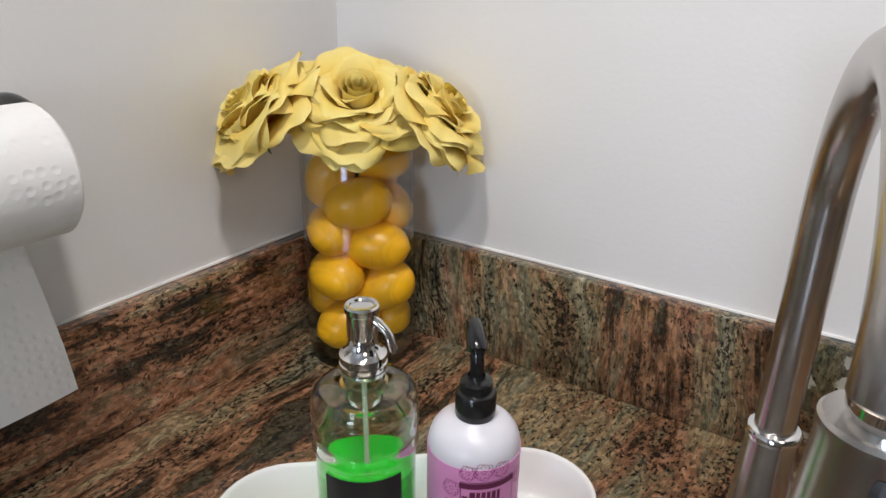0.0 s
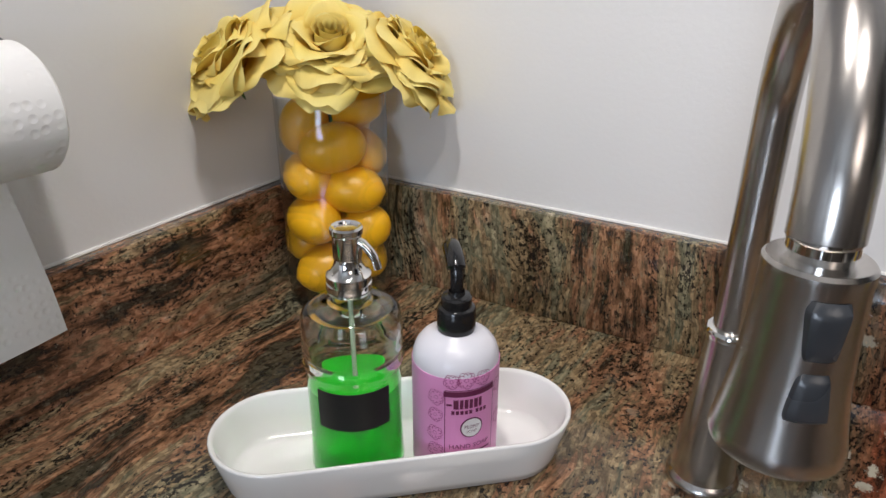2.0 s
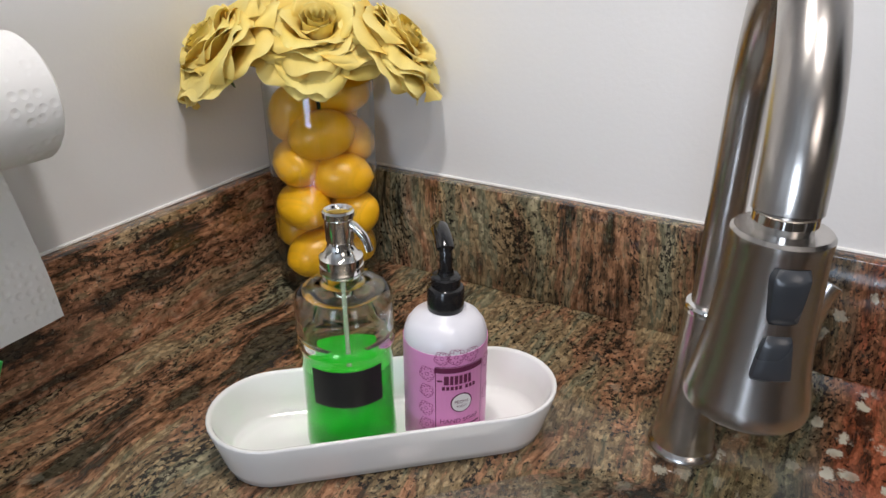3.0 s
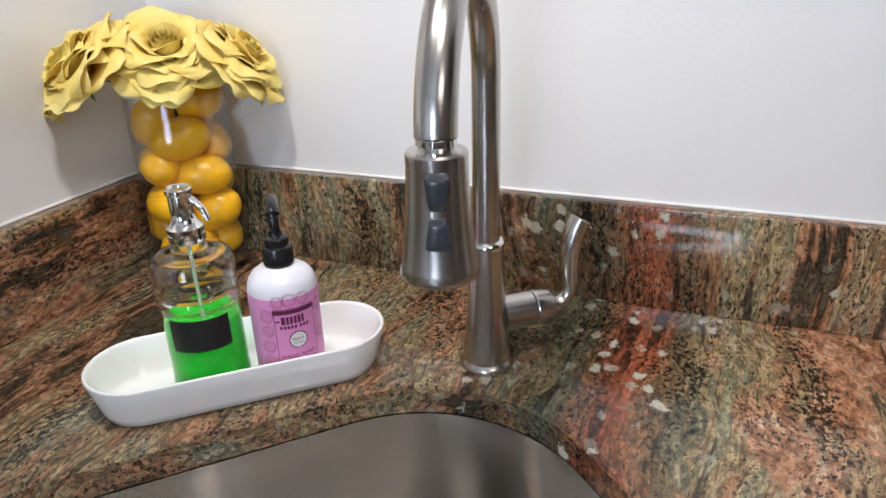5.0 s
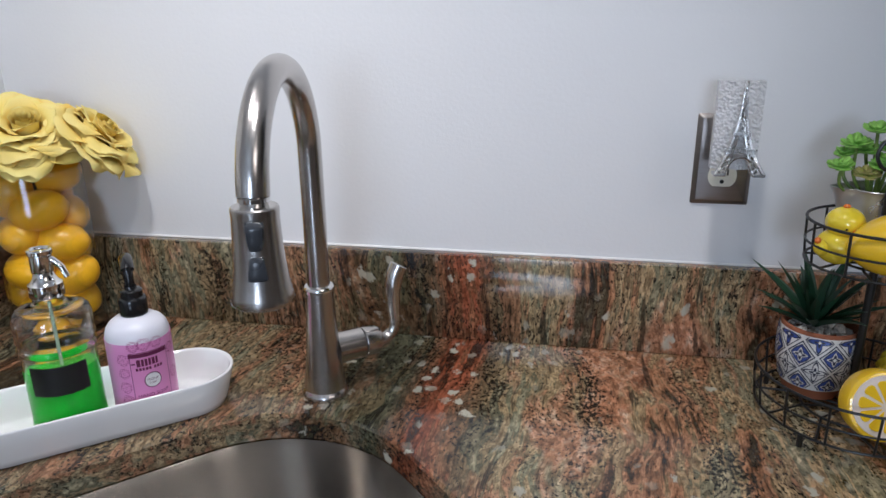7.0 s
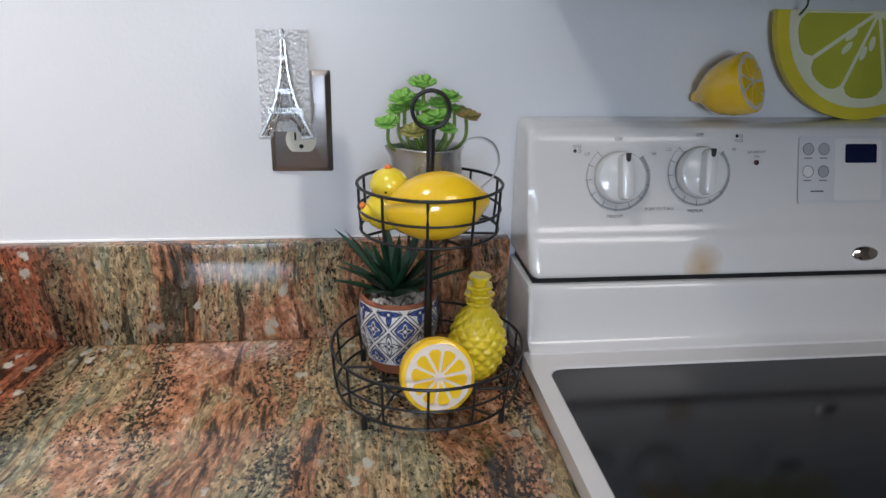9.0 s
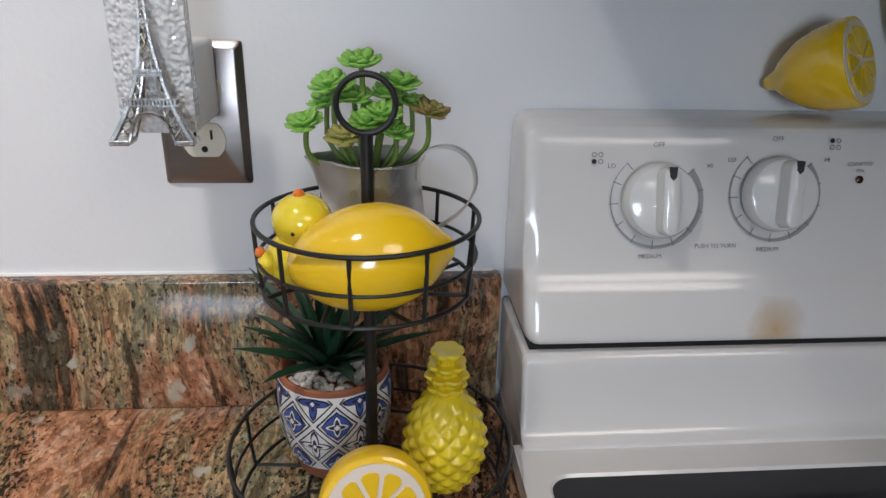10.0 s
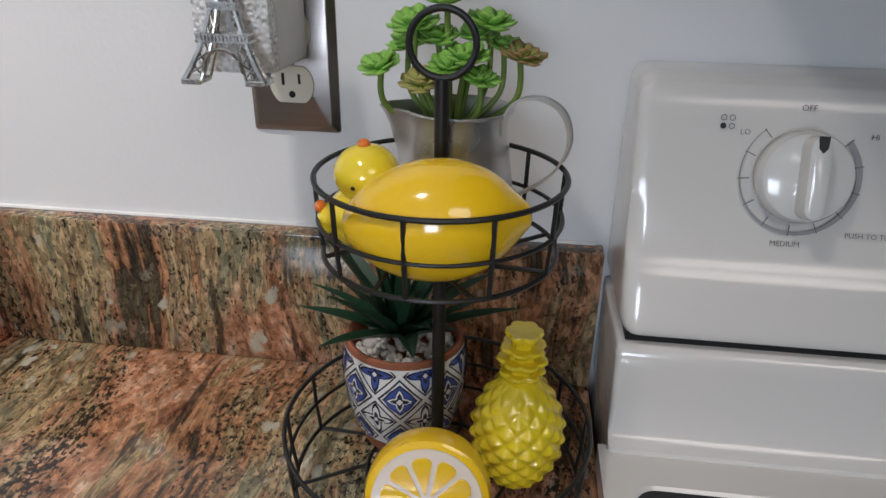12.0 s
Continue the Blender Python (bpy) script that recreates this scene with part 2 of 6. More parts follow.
M_VASE = thin_glass("thin_clear_glass", (0.94, 0.95, 0.945))
M_LEMON = surface("lemon_skin", (0.95, 0.49, 0.006), 0.34, vary=0.14, grain=70, relief=0.30, spec=0.5)
M_TIP = surface("dry_stalk", (0.07, 0.045, 0.02), 0.8)
M_STEM = surface("dark_stem", (0.035, 0.03, 0.015), 0.7)
M_ENAMEL = surface("white_enamel", (0.73, 0.71, 0.68), 0.14, vary=0.025, grain=8, coat=0.5, relief=0.01)
M_KNOB = surface("knob_plastic", (0.76, 0.75, 0.72), 0.16, vary=0.02, coat=0.3, relief=0.0)
M_COOKGLASS = surface("black_cooktop_glass", (0.012, 0.012, 0.014), 0.12, vary=0.2, relief=0.0)
M_DARK = surface("dark_gap", (0.006, 0.006, 0.006), 0.7)
M_PRINT = surface("grey_print", (0.16, 0.16, 0.17), 0.5)
M_PRINT2 = surface("dark_print", (0.02, 0.02, 0.022), 0.5)
M_DIAL = surface("dial_print", (0.33, 0.33, 0.34), 0.4)


# ---- building helpers ----
def mesh_object(name, bm, mat, parent=None, label="", smooth=35.0):
    me = bpy.data.meshes.new(name)
    bmesh.ops.recalc_face_normals(bm, faces=bm.faces[:])
    bm.to_mesh(me)
    bm.free()
    for m in (mat if isinstance(mat, (list, tuple)) else [mat]):
        me.materials.append(m)
    if smooth:
        me.polygons.foreach_set("use_smooth", [True] * len(me.polygons))
        me.set_sharp_from_angle(angle=radians(smooth))
    ob = new(name, me)
    if parent is not None:
        ob.parent = parent
    if label:
        ob["label"] = label
    return ob


def part(name, bm, mat, parent, label="", smooth=35.0):
    return mesh_object(name, bm, mat, parent, label, smooth)


def thing(name, where, label, category, group="", turn=0.0):
    ob = new(name)
    ob.empty_display_size = 0.02
    ob.matrix_world = pose(*where, 0, 0, turn)
    return tagged(ob, label, category, group)


def box(bm, x0, x1, y0, y1, z0, z1, bevel=0.0, segs=2):
    r = bmesh.ops.create_cube(bm, size=1.0, matrix=Matrix.LocRotScale(((x0 + x1) / 2, (y0 + y1) / 2, (z0 + z1) / 2), None, (x1 - x0, y1 - y0, z1 - z0)))
    if bevel:
        edges = list({e for v in r["verts"] for e in v.link_edges})
        bmesh.ops.bevel(bm, geom=edges, offset=bevel, segments=segs, profile=0.5, affect="EDGES")
    return bm


def lathe(bm, profile, segs=40, m=None, wave=None):
    """Turns (radius, height) points round the z axis. wave(angle, radius, z) -> radius."""
    rings = []
    for r, z in profile:
        if r < 1e-6:
            rings.append([bm.verts.new((0, 0, z))])
            continue
        ring = []
        for i in range(segs):
            a = 2 * math.pi * i / segs
            q = wave(a, r, z) if wave else r
            ring.append(bm.verts.new((q * math.cos(a), q * math.sin(a), z)))
        rings.append(ring)
    for a, b in zip(rings, rings[1:]):
        for i in range(segs):
            j = (i + 1) % segs
            if len(a) == 1 and len(b) == 1:
                continue
            if len(a) == 1:
                bm.faces.new((a[0], b[i], b[j]))
            elif len(b) == 1:
                bm.faces.new((a[i], a[j], b[0]))
            else:
                bm.faces.new((a[i], a[j], b[j], b[i]))
    if m is not None:
        bmesh.ops.transform(bm, matrix=m, verts=[v for ring in rings for v in ring])
    return bm


def smooth_line(points, steps=6, closed=False):
    """Catmull-Rom through the points."""
    pts = [Vector(p) for p in points]
    n = len(pts)
    out = []
    for i in range(n if closed else n - 1):
        if closed:
            a, b, c, d = pts[i - 1], pts[i], pts[(i + 1) % n], pts[(i + 2) % n]
        else:
            a, b, c, d = pts[max(i - 1, 0)], pts[i], pts[i + 1], pts[min(i + 2, n - 1)]
        for k in range(steps):
            t = k / steps
            out.append(0.5 * ((2 * b) + (c - a) * t + (2 * a - 5 * b + 4 * c - d) * t * t + (3 * b - a - 3 * c + d) * t ** 3))
    if not closed:
        out.append(pts[-1])
    return out


def tube(bm, points, radius, segs=10, closed=False, flat=1.0):
    """A round bar along the points; radius: a number, or one for each point. flat squeezes one side of the section."""
    pts = [Vector(p) for p in points]
    n = len(pts)
    radii = radius if isinstance(radius, (list, tuple)) else [radius] * n
    side = None
    rings = []
    for i, p in enumerate(pts):
        if closed:
            d = pts[(i + 1) % n] - pts[i - 1]
        else:
            d = pts[min(i + 1, n - 1)] - pts[max(i - 1, 0)]
        d.normalize()
        if side is None:
            side = d.orthogonal().normalized() if abs(d.z) > 0.9 else d.cross(Vector((0, 0, 1))).normalized()
        side = (side - d * side.dot(d)).normalized()
        up = d.cross(side)
        rings.append([bm.verts.new(p + radii[i] * (side * math.cos(2 * math.pi * k / segs) + up * flat * math.sin(2 * math.pi * k / segs))) for k in range(segs)])
    for i in range(n if closed else n - 1):
        a, b = rings[i], rings[(i + 1) % n]
        for k in range(segs):
            bm.faces.new((a[k], a[(k + 1) % segs], b[(k + 1) % segs], b[k]))
    if not closed:
        bm.faces.new(rings[0][::-1])
        bm.faces.new(rings[-1])
    return bm


def prism(bm, outline, z0, z1):
    """A plate: a closed (x, y) outline from z0 to z1."""
    lo = [bm.verts.new((x, y, z0)) for x, y in outline]
    hi = [bm.verts.new((x, y, z1)) for x, y in outline]
    n = len(lo)
    bm.faces.new(lo[::-1])
    bm.faces.new(hi)
    for i in range(n):
        bm.faces.new((lo[i], lo[(i + 1) % n], hi[(i + 1) % n], hi[i]))
    return bm


def turned(bm, m):
    bmesh.ops.transform(bm, matrix=m, verts=bm.verts[:])
    return bm


def rounded_rect(w, h, r, n=6):
    out = []
    for cx, cy, a0 in ((w / 2 - r, h / 2 - r, 0), (-w / 2 + r, h / 2 - r, 90), (-w / 2 + r, -h / 2 + r, 180), (w / 2 - r, -h / 2 + r, 270)):
        for k in range(n + 1):
            a = radians(a0 + 90 * k / n)
            out.append((cx + r * math.cos(a), cy + r * math.sin(a)))
    return out


def lettering(text, size, width=None):
    """A bmesh of flat letters in the x-y plane, centred."""
    cu = bpy.data.curves.new("letters", "FONT")
    cu.body, cu.size, cu.align_x, cu.align_y, cu.resolution_u = text, size, "CENTER", "CENTER", 2
    ob = bpy.data.objects.new("letters", cu)
    scene.collection.objects.link(ob)
    me = bpy.data.meshes.new_from_object(ob.evaluated_get(bpy.context.evaluated_depsgraph_get()))
    bm = bmesh.new()
    bm.from_mesh(me)
    bpy.data.objects.remove(ob)
    bpy.data.curves.remove(cu)
    bpy.data.meshes.remove(me)
    if width:
        xs = [v.co.x for v in bm.verts]
        k = width / (max(xs) - min(xs))
        for v in bm.verts:
            v.co.x *= k
    return bm


def structure(name, bm, mat, label, smooth=35.0):
    ob = mesh_object(name, bm, mat, smooth=smooth)
    return tagged(ob, label, name.split("_")[0], kind="structure")


# ---- the room ----
RX, RY, RZ = 3.3, -3.4, 2.44
bm = bmesh.new(); box(bm, -0.12, RX + 0.12, 0.0, 0.12, 0, RZ)
structure("wall_north", bm, M_WALL, "white painted wall behind the sink and stove")
bm = bmesh.new(); box(bm, -0.12, 0.0, RY, 0.0, 0, RZ)
structure("wall_west", bm, M_WALL, "white painted wall beside the sink corner")
bm = bmesh.new(); box(bm, RX, RX + 0.12, RY, 0.0, 0, RZ)
structure("wall_east", bm, M_FAR, "plain taupe painted wall closing the kitchen")
bm = bmesh.new()
for x0, x1, z0, z1 in ((-0.12, 0.58, 0, RZ), (1.32, RX + 0.12, 0, RZ), (0.58, 1.32, 0, 1.15), (0.58, 1.32, 1.85, RZ)):
    box(bm, x0, x1, RY - 0.12, RY, z0, z1)
structure("wall_south", bm, M_FAR, "plain taupe painted wall with a window opening")
# unseen wall, added to keep window_daylight off the stove and soften its edge
bm = bmesh.new(); box(bm, 1.40, RX, -1.80, -1.70, 0, RZ)
structure("wall_partition", bm, M_FAR, "unseen taupe wall added to block window light from the stove side")
bm = bmesh.new(); box(bm, -0.12, RX + 0.12, RY - 0.12, 0.12, -0.1, 0.0)
structure("floor", bm, M_FLOOR, "brown vinyl kitchen floor")
bm = bmesh.new(); box(bm, -0.12, RX + 0.12, RY - 0.12, 0.12, RZ, RZ + 0.1)
structure("ceiling", bm, M_CEIL, "plain white ceiling")

# counter with a corner sink cut through it
RANGE_X = 1.281
SINK_P, SINK_A, SINK_B, SINK_R = Vector((0.5625, -0.1815)), Vector((-0.7071, -0.7071)), Vector((0.7071, -0.7071)), 0.165
SINK_LA, SINK_LB = 0.60, 0.48


def sink_outline(grow=0.0, n=14):
    c = SINK_P + SINK_A * SINK_LA / 2 + SINK_B * SINK_LB / 2
    out = []
    for x, y in rounded_rect(SINK_LA + 2 * grow, SINK_LB + 2 * grow, SINK_R + grow, n):
        q = c + SINK_A * x + SINK_B * y
        out.append((q.x, q.y))
    return out


def plate_with_hole(bm, outer, hole, z0, z1, lip=0.003):
    """A slab with a rounded upper edge round the hole."""
    def face_layer(hole_pts, z):
        vo = [bm.verts.new((x, y, z)) for x, y in outer]
        vh = [bm.verts.new((x, y, z)) for x, y in hole_pts]
        edges = [bm.edges.new((l[i], l[(i + 1) % len(l)])) for l in (vo, vh) for i in range(len(l))]
        bmesh.ops.triangle_fill(bm, edges=edges, use_beauty=True)
        return vo, vh
    to, th = face_layer(hole[1], z1)
    bo, bh = face_layer(hole[0], z0)
    mid = [bm.verts.new((x, y, z1 - lip)) for x, y in hole[0]]
    for a, b in ((to, bo), (th, mid), (mid, bh)):
        for i in range(len(a)):
            j = (i + 1) % len(a)
            bm.faces.new((a[i], a[j], b[j], b[i]))


bm = bmesh.new()
counter_edge = [(0.0, 0.0), (0.0, -2.0), (0.66, -2.0), (0.66, -1.15), (1.10, -0.66), (RANGE_X - 0.004, -0.66), (RANGE_X - 0.004, 0.0)]
plate_with_hole(bm, counter_edge, (sink_outline(0.0), sink_outline(0.003)), Z0 - 0.032, Z0)
counter = structure("counter", bm, M_COUNTER, "polished brown and rust granite countertop with a corner sink cut-out", 30)
counter["category"] = "countertop"
bm = bmesh.new(); box(bm, 0.0, RANGE_X - 0.004, -0.020, -0.0005, Z0 + 0.0005, Z0 + 0.127, 0.0012)
structure("backsplash_north", bm, M_SPLASH, "low polished granite backsplash, rust, olive and black")
bm = bmesh.new(); box(bm, 0.0005, 0.020, -2.0, -0.0205, Z0 + 0.0005, Z0 + 0.127, 0.0012)
structure("backsplash_west", bm, M_SPLASH_L, "low polished granite backsplash with rust-red streaks")
bm = bmesh.new()
tube(bm, [(0.021, -0.0012, Z0 + 0.1275), (RANGE_X - 0.01, -0.0012, Z0 + 0.1275)], 0.0022, 8)
tube(bm, [(0.0012, -0.022, Z0 + 0.1275), (0.0012, -1.99, Z0 + 0.1275)], 0.0022, 8)
structure("trim_caulk", bm, M_CAULK, "thin white caulk bead above the backsplash")
bm = bmesh.new()
box(bm, 0.0, 0.62, -1.99, -1.14, 0.0, Z0 - 0.034)
box(bm, 1.10, RANGE_X - 0.006, -0.62, -0.001, 0.0, Z0 - 0.034)
prism(bm, [(0.62, -1.13), (1.10, -0.62), (1.08, -0.60), (0.60, -1.11)], 0.0, Z0 - 0.034)
structure("cabinet_base", bm, M_CABINET, "plain base cabinets under the granite countertop")

# sink bowl
bm = bmesh.new()
levels = [(0.010, -0.0325), (0.0, -0.034), (-0.001, -0.05), (-0.006, -0.18), (-0.02, -0.205), (-0.05, -0.218)]
rings = [[bm.verts.new((x, y, Z0 + dz)) for x, y in sink_outline(g)] for g, dz in levels]
for a, b in zip(rings, rings[1:]):
    for i in range(len(a)):
        j = (i + 1) % len(a)
        bm.faces.new((a[i], a[j], b[j], b[i]))
bm.faces.new(rings[-1])
sink = thing("sink", (0, 0, 0), "undermounted satin stainless steel corner sink bowl", "sink")
part("bowl", bm, M_SINK, sink)
bm = bmesh.new()
c = SINK_P + SINK_A * SINK_LA / 2 + SINK_B * SINK_LB / 2
lathe(bm, [(0.0, 0.002), (0.03, 0.002), (0.036, 0.005), (0.043, 0.003), (0.044, 0.0)], 32, pose(c.x, c.y, Z0 - 0.217))
part("drain", bm, M_CHROME, sink)


# ---- faucet ----
def build_faucet():
    bx, by = 0.557, -0.197
    hx, hy = 0.597, -0.418
    f = thing("faucet", (bx, by, Z0), "brushed nickel pull-down kitchen faucet with a high arched spout", "faucet")
    bm = bmesh.new()
    lathe(bm, [(0.0, 0.0), (0.0282, 0.0), (0.0288, 0.003), (0.0284, 0.006), (0.0262, 0.0085), (0.0250, 0.010)], 48)
    part("base_ring", bm, M_STEEL, f)
    bm = bmesh.new()
    lathe(bm, [(0.0252, 0.009), (0.0248, 0.014), (0.0230, 0.032), (0.0208, 0.056), (0.0188, 0.084), (0.0175, 0.112), (0.0168, 0.135)], 48)
    part("body", bm, M_STEEL, f)
    bm = bmesh.new()
    lathe(bm, [(0.0166, 0.134), (0.0178, 0.1352), (0.0181, 0.1375), (0.0178, 0.1400), (0.0165, 0.1418), (0.0132, 0.1428)], 48)
    part("collar", bm, M_CHROME, f)
    # arched spout
    dx, dy = hx - bx, hy - by
    top, mid = 1.308 - Z0, 1.212 - Z0
    pts = [(0, 0, 0.1415), (0, 0, 0.20), (0, 0, 0.25)]
    for k in range(25):
        a = math.pi * (1 - k / 24)
        s = (1 + math.cos(a)) / 2
        pts.append((dx * s, dy * s, mid + (top - mid) * math.sin(a)))
    pts.append((dx, dy, 1.219 - Z0 - 0.006))
    pts = [p for p in pts if not (p[1] < dy * 0.9 and p[2] < 1.218 - Z0)] + [(dx, dy, 1.2165 - Z0)]
    bm = bmesh.new()
    tube(bm, pts, 0.0132, 28)
    part("spout", bm, M_STEEL, f)
    # pull-down spray head, local to its own axis
    bm = bmesh.new()
    zt, zb = 1.209 - Z0, 1.127 - Z0
    H = zt - zb
    lathe(bm, [(0.0, -0.001), (0.0220, -0.001), (0.0238, 0.0), (0.0256, 0.0015), (0.0260, 0.004), (0.0250, 0.009), (0.0230, 0.020), (0.0212, 0.034), (0.0200, 0.050), (0.0190, H - 0.008),
               (0.0193, H - 0.004), (0.0192, H - 0.0015), (0.0180, H), (0.0, H)], 48)
    head = part("spray_head", bm, M_STEEL, f, "flared brushed nickel spray head")
    head.location = (dx, dy, zb)
    bm = bmesh.new()
    lathe(bm, [(0.0110, H), (0.0115, H + 0.003), (0.0125, H + 0.0035), (0.0125, H + 0.007), (0.0110, H + 0.008)], 32)
    part("hose_joint", bm, M_CHROME, head)

    def button(z0, z1, w0, w1):
        """A raised pad bent round the head: widths w0 below and w1 above."""
        b = bmesh.new()
        nx, nz = 8, 8
        grid = []
        for j in range(nz + 1):
            row = []
            t = j / nz
            z = z0 + (z1 - z0) * t
            w = w0 + (w1 - w0) * t
            rad = 0.0199 + max(0, 0.045 - z) * 0.09
            for i in range(nx + 1):
                s = 2 * i / nx - 1
                e = max(abs(s), abs(2 * t - 1))
                lift = 0.0034 * (1 - e ** 6) - 0.0006
                pinch = 1 - 0.22 * max(0, abs(2 * t - 1) - 0.7) / 0.3
                ang = s * w / 2 * pinch / 0.0208
                row.append(b.verts.new(((rad + lift) * math.cos(ang), (rad + lift) * math.sin(ang), z)))
            grid.append(row)
        for j in range(nz):
            for i in range(nx):
                b.faces.new((grid[j][i], grid[j][i + 1], grid[j + 1][i + 1], grid[j + 1][i]))
        turned(b, pose(0, 0, 0, 0, 0, -69))
        return b
    part("button", button(0.049, 0.073, 0.0125, 0.0180), M_RUBBER, head, "dark grey rubber button")
    part("button", button(0.024, 0.046, 0.0185, 0.0125), M_RUBBER, head, "dark grey rubber button")
    # side handle
    ux, uy = 0.755, 0.656
    hz = 0.0555
    hub = Matrix.Translation((ux * 0.016, uy * 0.016, hz)) @ Vector((ux, uy, 0)).to_track_quat("Z", "Y").to_matrix().to_4x4()
    bm = bmesh.new()
    lathe(bm, [(0.0, 0.0), (0.0196, 0.0), (0.0190, 0.034), (0.0182, 0.0345)], 32, hub)
    part("handle_hub", bm, M_STEEL, f)
    bm = bmesh.new()
    lathe(bm, [(0.0176, 0.034), (0.0176, 0.036)], 32, hub)
    part("seal", bm, M_DARK, f)
    bm = bmesh.new()
    lathe(bm, [(0.0182, 0.0358), (0.0190, 0.037), (0.0180, 0.053), (0.0150, 0.058), (0.0, 0.060)], 32, hub)
    part("handle_cap", bm, M_STEEL, f)
    lever = smooth_line([(0.070, 0.052), (0.082, 0.053), (0.092, 0.060), (0.097, 0.075), (0.0955, 0.095), (0.095, 0.117), (0.099, 0.135), (0.105, 0.147)], 5)
    pts = [(ux * p.x, uy * p.x, p.y) for p in (Vector((a.x, a.y)) for a in [Vector((q[0], q[1], 0)) for q in lever])]
    n = len(pts)
    rad = [0.0102 - 0.0030 * math.sin(math.pi * min(1, i / n * 1.4)) + 0.0012 * (i / n) for i in range(n)]
    bm = bmesh.new()
    tube(bm, pts, rad, 14)
    part("lever", bm, M_STEEL, f)


build_faucet()

# ---- soap tray and bottles ----
TRAY_TURN = 41.0


def stadium(length, width, n=18):
    r = width / 2
    s = length / 2 - r
    out = []
    for k in range(n + 1):
        a = radians(-90 + 180 * k / n)
        out.append((s + r * math.cos(a), r * math.sin(a)))
    for k in range(n + 1):
        a = radians(90 + 180 * k / n)
        out.append((-s + r * math.cos(a), r * math.sin(a)))
    return out


def build_tray():
    t = thing("soap_tray", (0.332, -0.308, Z0), "glossy white ceramic oval tray holding two soap bottles", "tray", turn=TRAY_TURN)
    bm = bmesh.new()
    prof = [(0.264, 0.080, 0.0005), (0.272, 0.087, 0.002), (0.278, 0.092, 0.010), (0.287, 0.100, 0.028), (0.295, 0.107, 0.0440), (0.2945, 0.1065, 0.0455), (0.292, 0.104, 0.0462), (0.2885, 0.1005, 0.0455),
            (0.286, 0.098, 0.043), (0.277, 0.090, 0.026), (0.268, 0.082, 0.011), (0.260, 0.074, 0.0075), (0.245, 0.060, 0.007)]
    rings = [[bm.verts.new((x, y, z)) for x, y in stadium(l, w)] for l, w, z in prof]
    for a, b in zip(rings, rings[1:]):
        for i in range(len(a)):
            j = (i + 1) % len(a)
            bm.faces.new((a[i], a[j], b[j], b[i]))
    bm.faces.new(rings[0])
    bm.faces.new(rings[-1])
    part("dish", bm, M_CERAMIC, t, smooth=60)


build_tray()
TRAY_FLOOR = Z0 + 0.0075


def liquid_material():
    m, nt, p = material("green_dish_soap")
    p.inputs["Base Color"].default_value = (0.02, 0.54, 0.022, 1)
    p.inputs["Transmission Weight"].default_value = 0.55
    p.inputs["Roughness"].default_value = 0.12
    p.inputs["IOR"].default_value = 1.34
    p.inputs["Subsurface Weight"].default_value = 0.155
    p.inputs["Subsurface Radius"].default_value = (0.004, 0.02, 0.004)
    p.inputs["Subsurface Scale"].default_value = 0.5
    return m


M_LIQUID = liquid_material()


def curved_patch(bm, radius, a0, a1, z0, z1, n=14, thick=0.0004):
    """A label bent round an upright cylinder."""
    cols = []
    for k in range(n + 1):
        a = radians(a0 + (a1 - a0) * k / n)
        cols.append([bm.verts.new((r * math.cos(a), r * math.sin(a), z)) for r, z in ((radius, z0), (radius + thick, z0), (radius + thick, z1), (radius, z1))])
    for p, q in zip(cols, cols[1:]):
        for i in range(4):
            bm.faces.new((p[i], p[(i + 1) % 4], q[(i + 1) % 4], q[i]))
    bm.faces.new(cols[0])
    bm.faces.new(cols[-1][::-1])
    return bm


def wrapped(bm, radius, angle, z):
    """Bends a flat x-y drawing round an upright cylinder, its middle at angle and height z."""
    a0 = radians(angle)
    for v in bm.verts:
        a = a0 + v.co.x / radius
        v.co = Vector(((radius + v.co.z) * math.cos(a), (radius + v.co.z) * math.sin(a), z + v.co.y))
    return bm


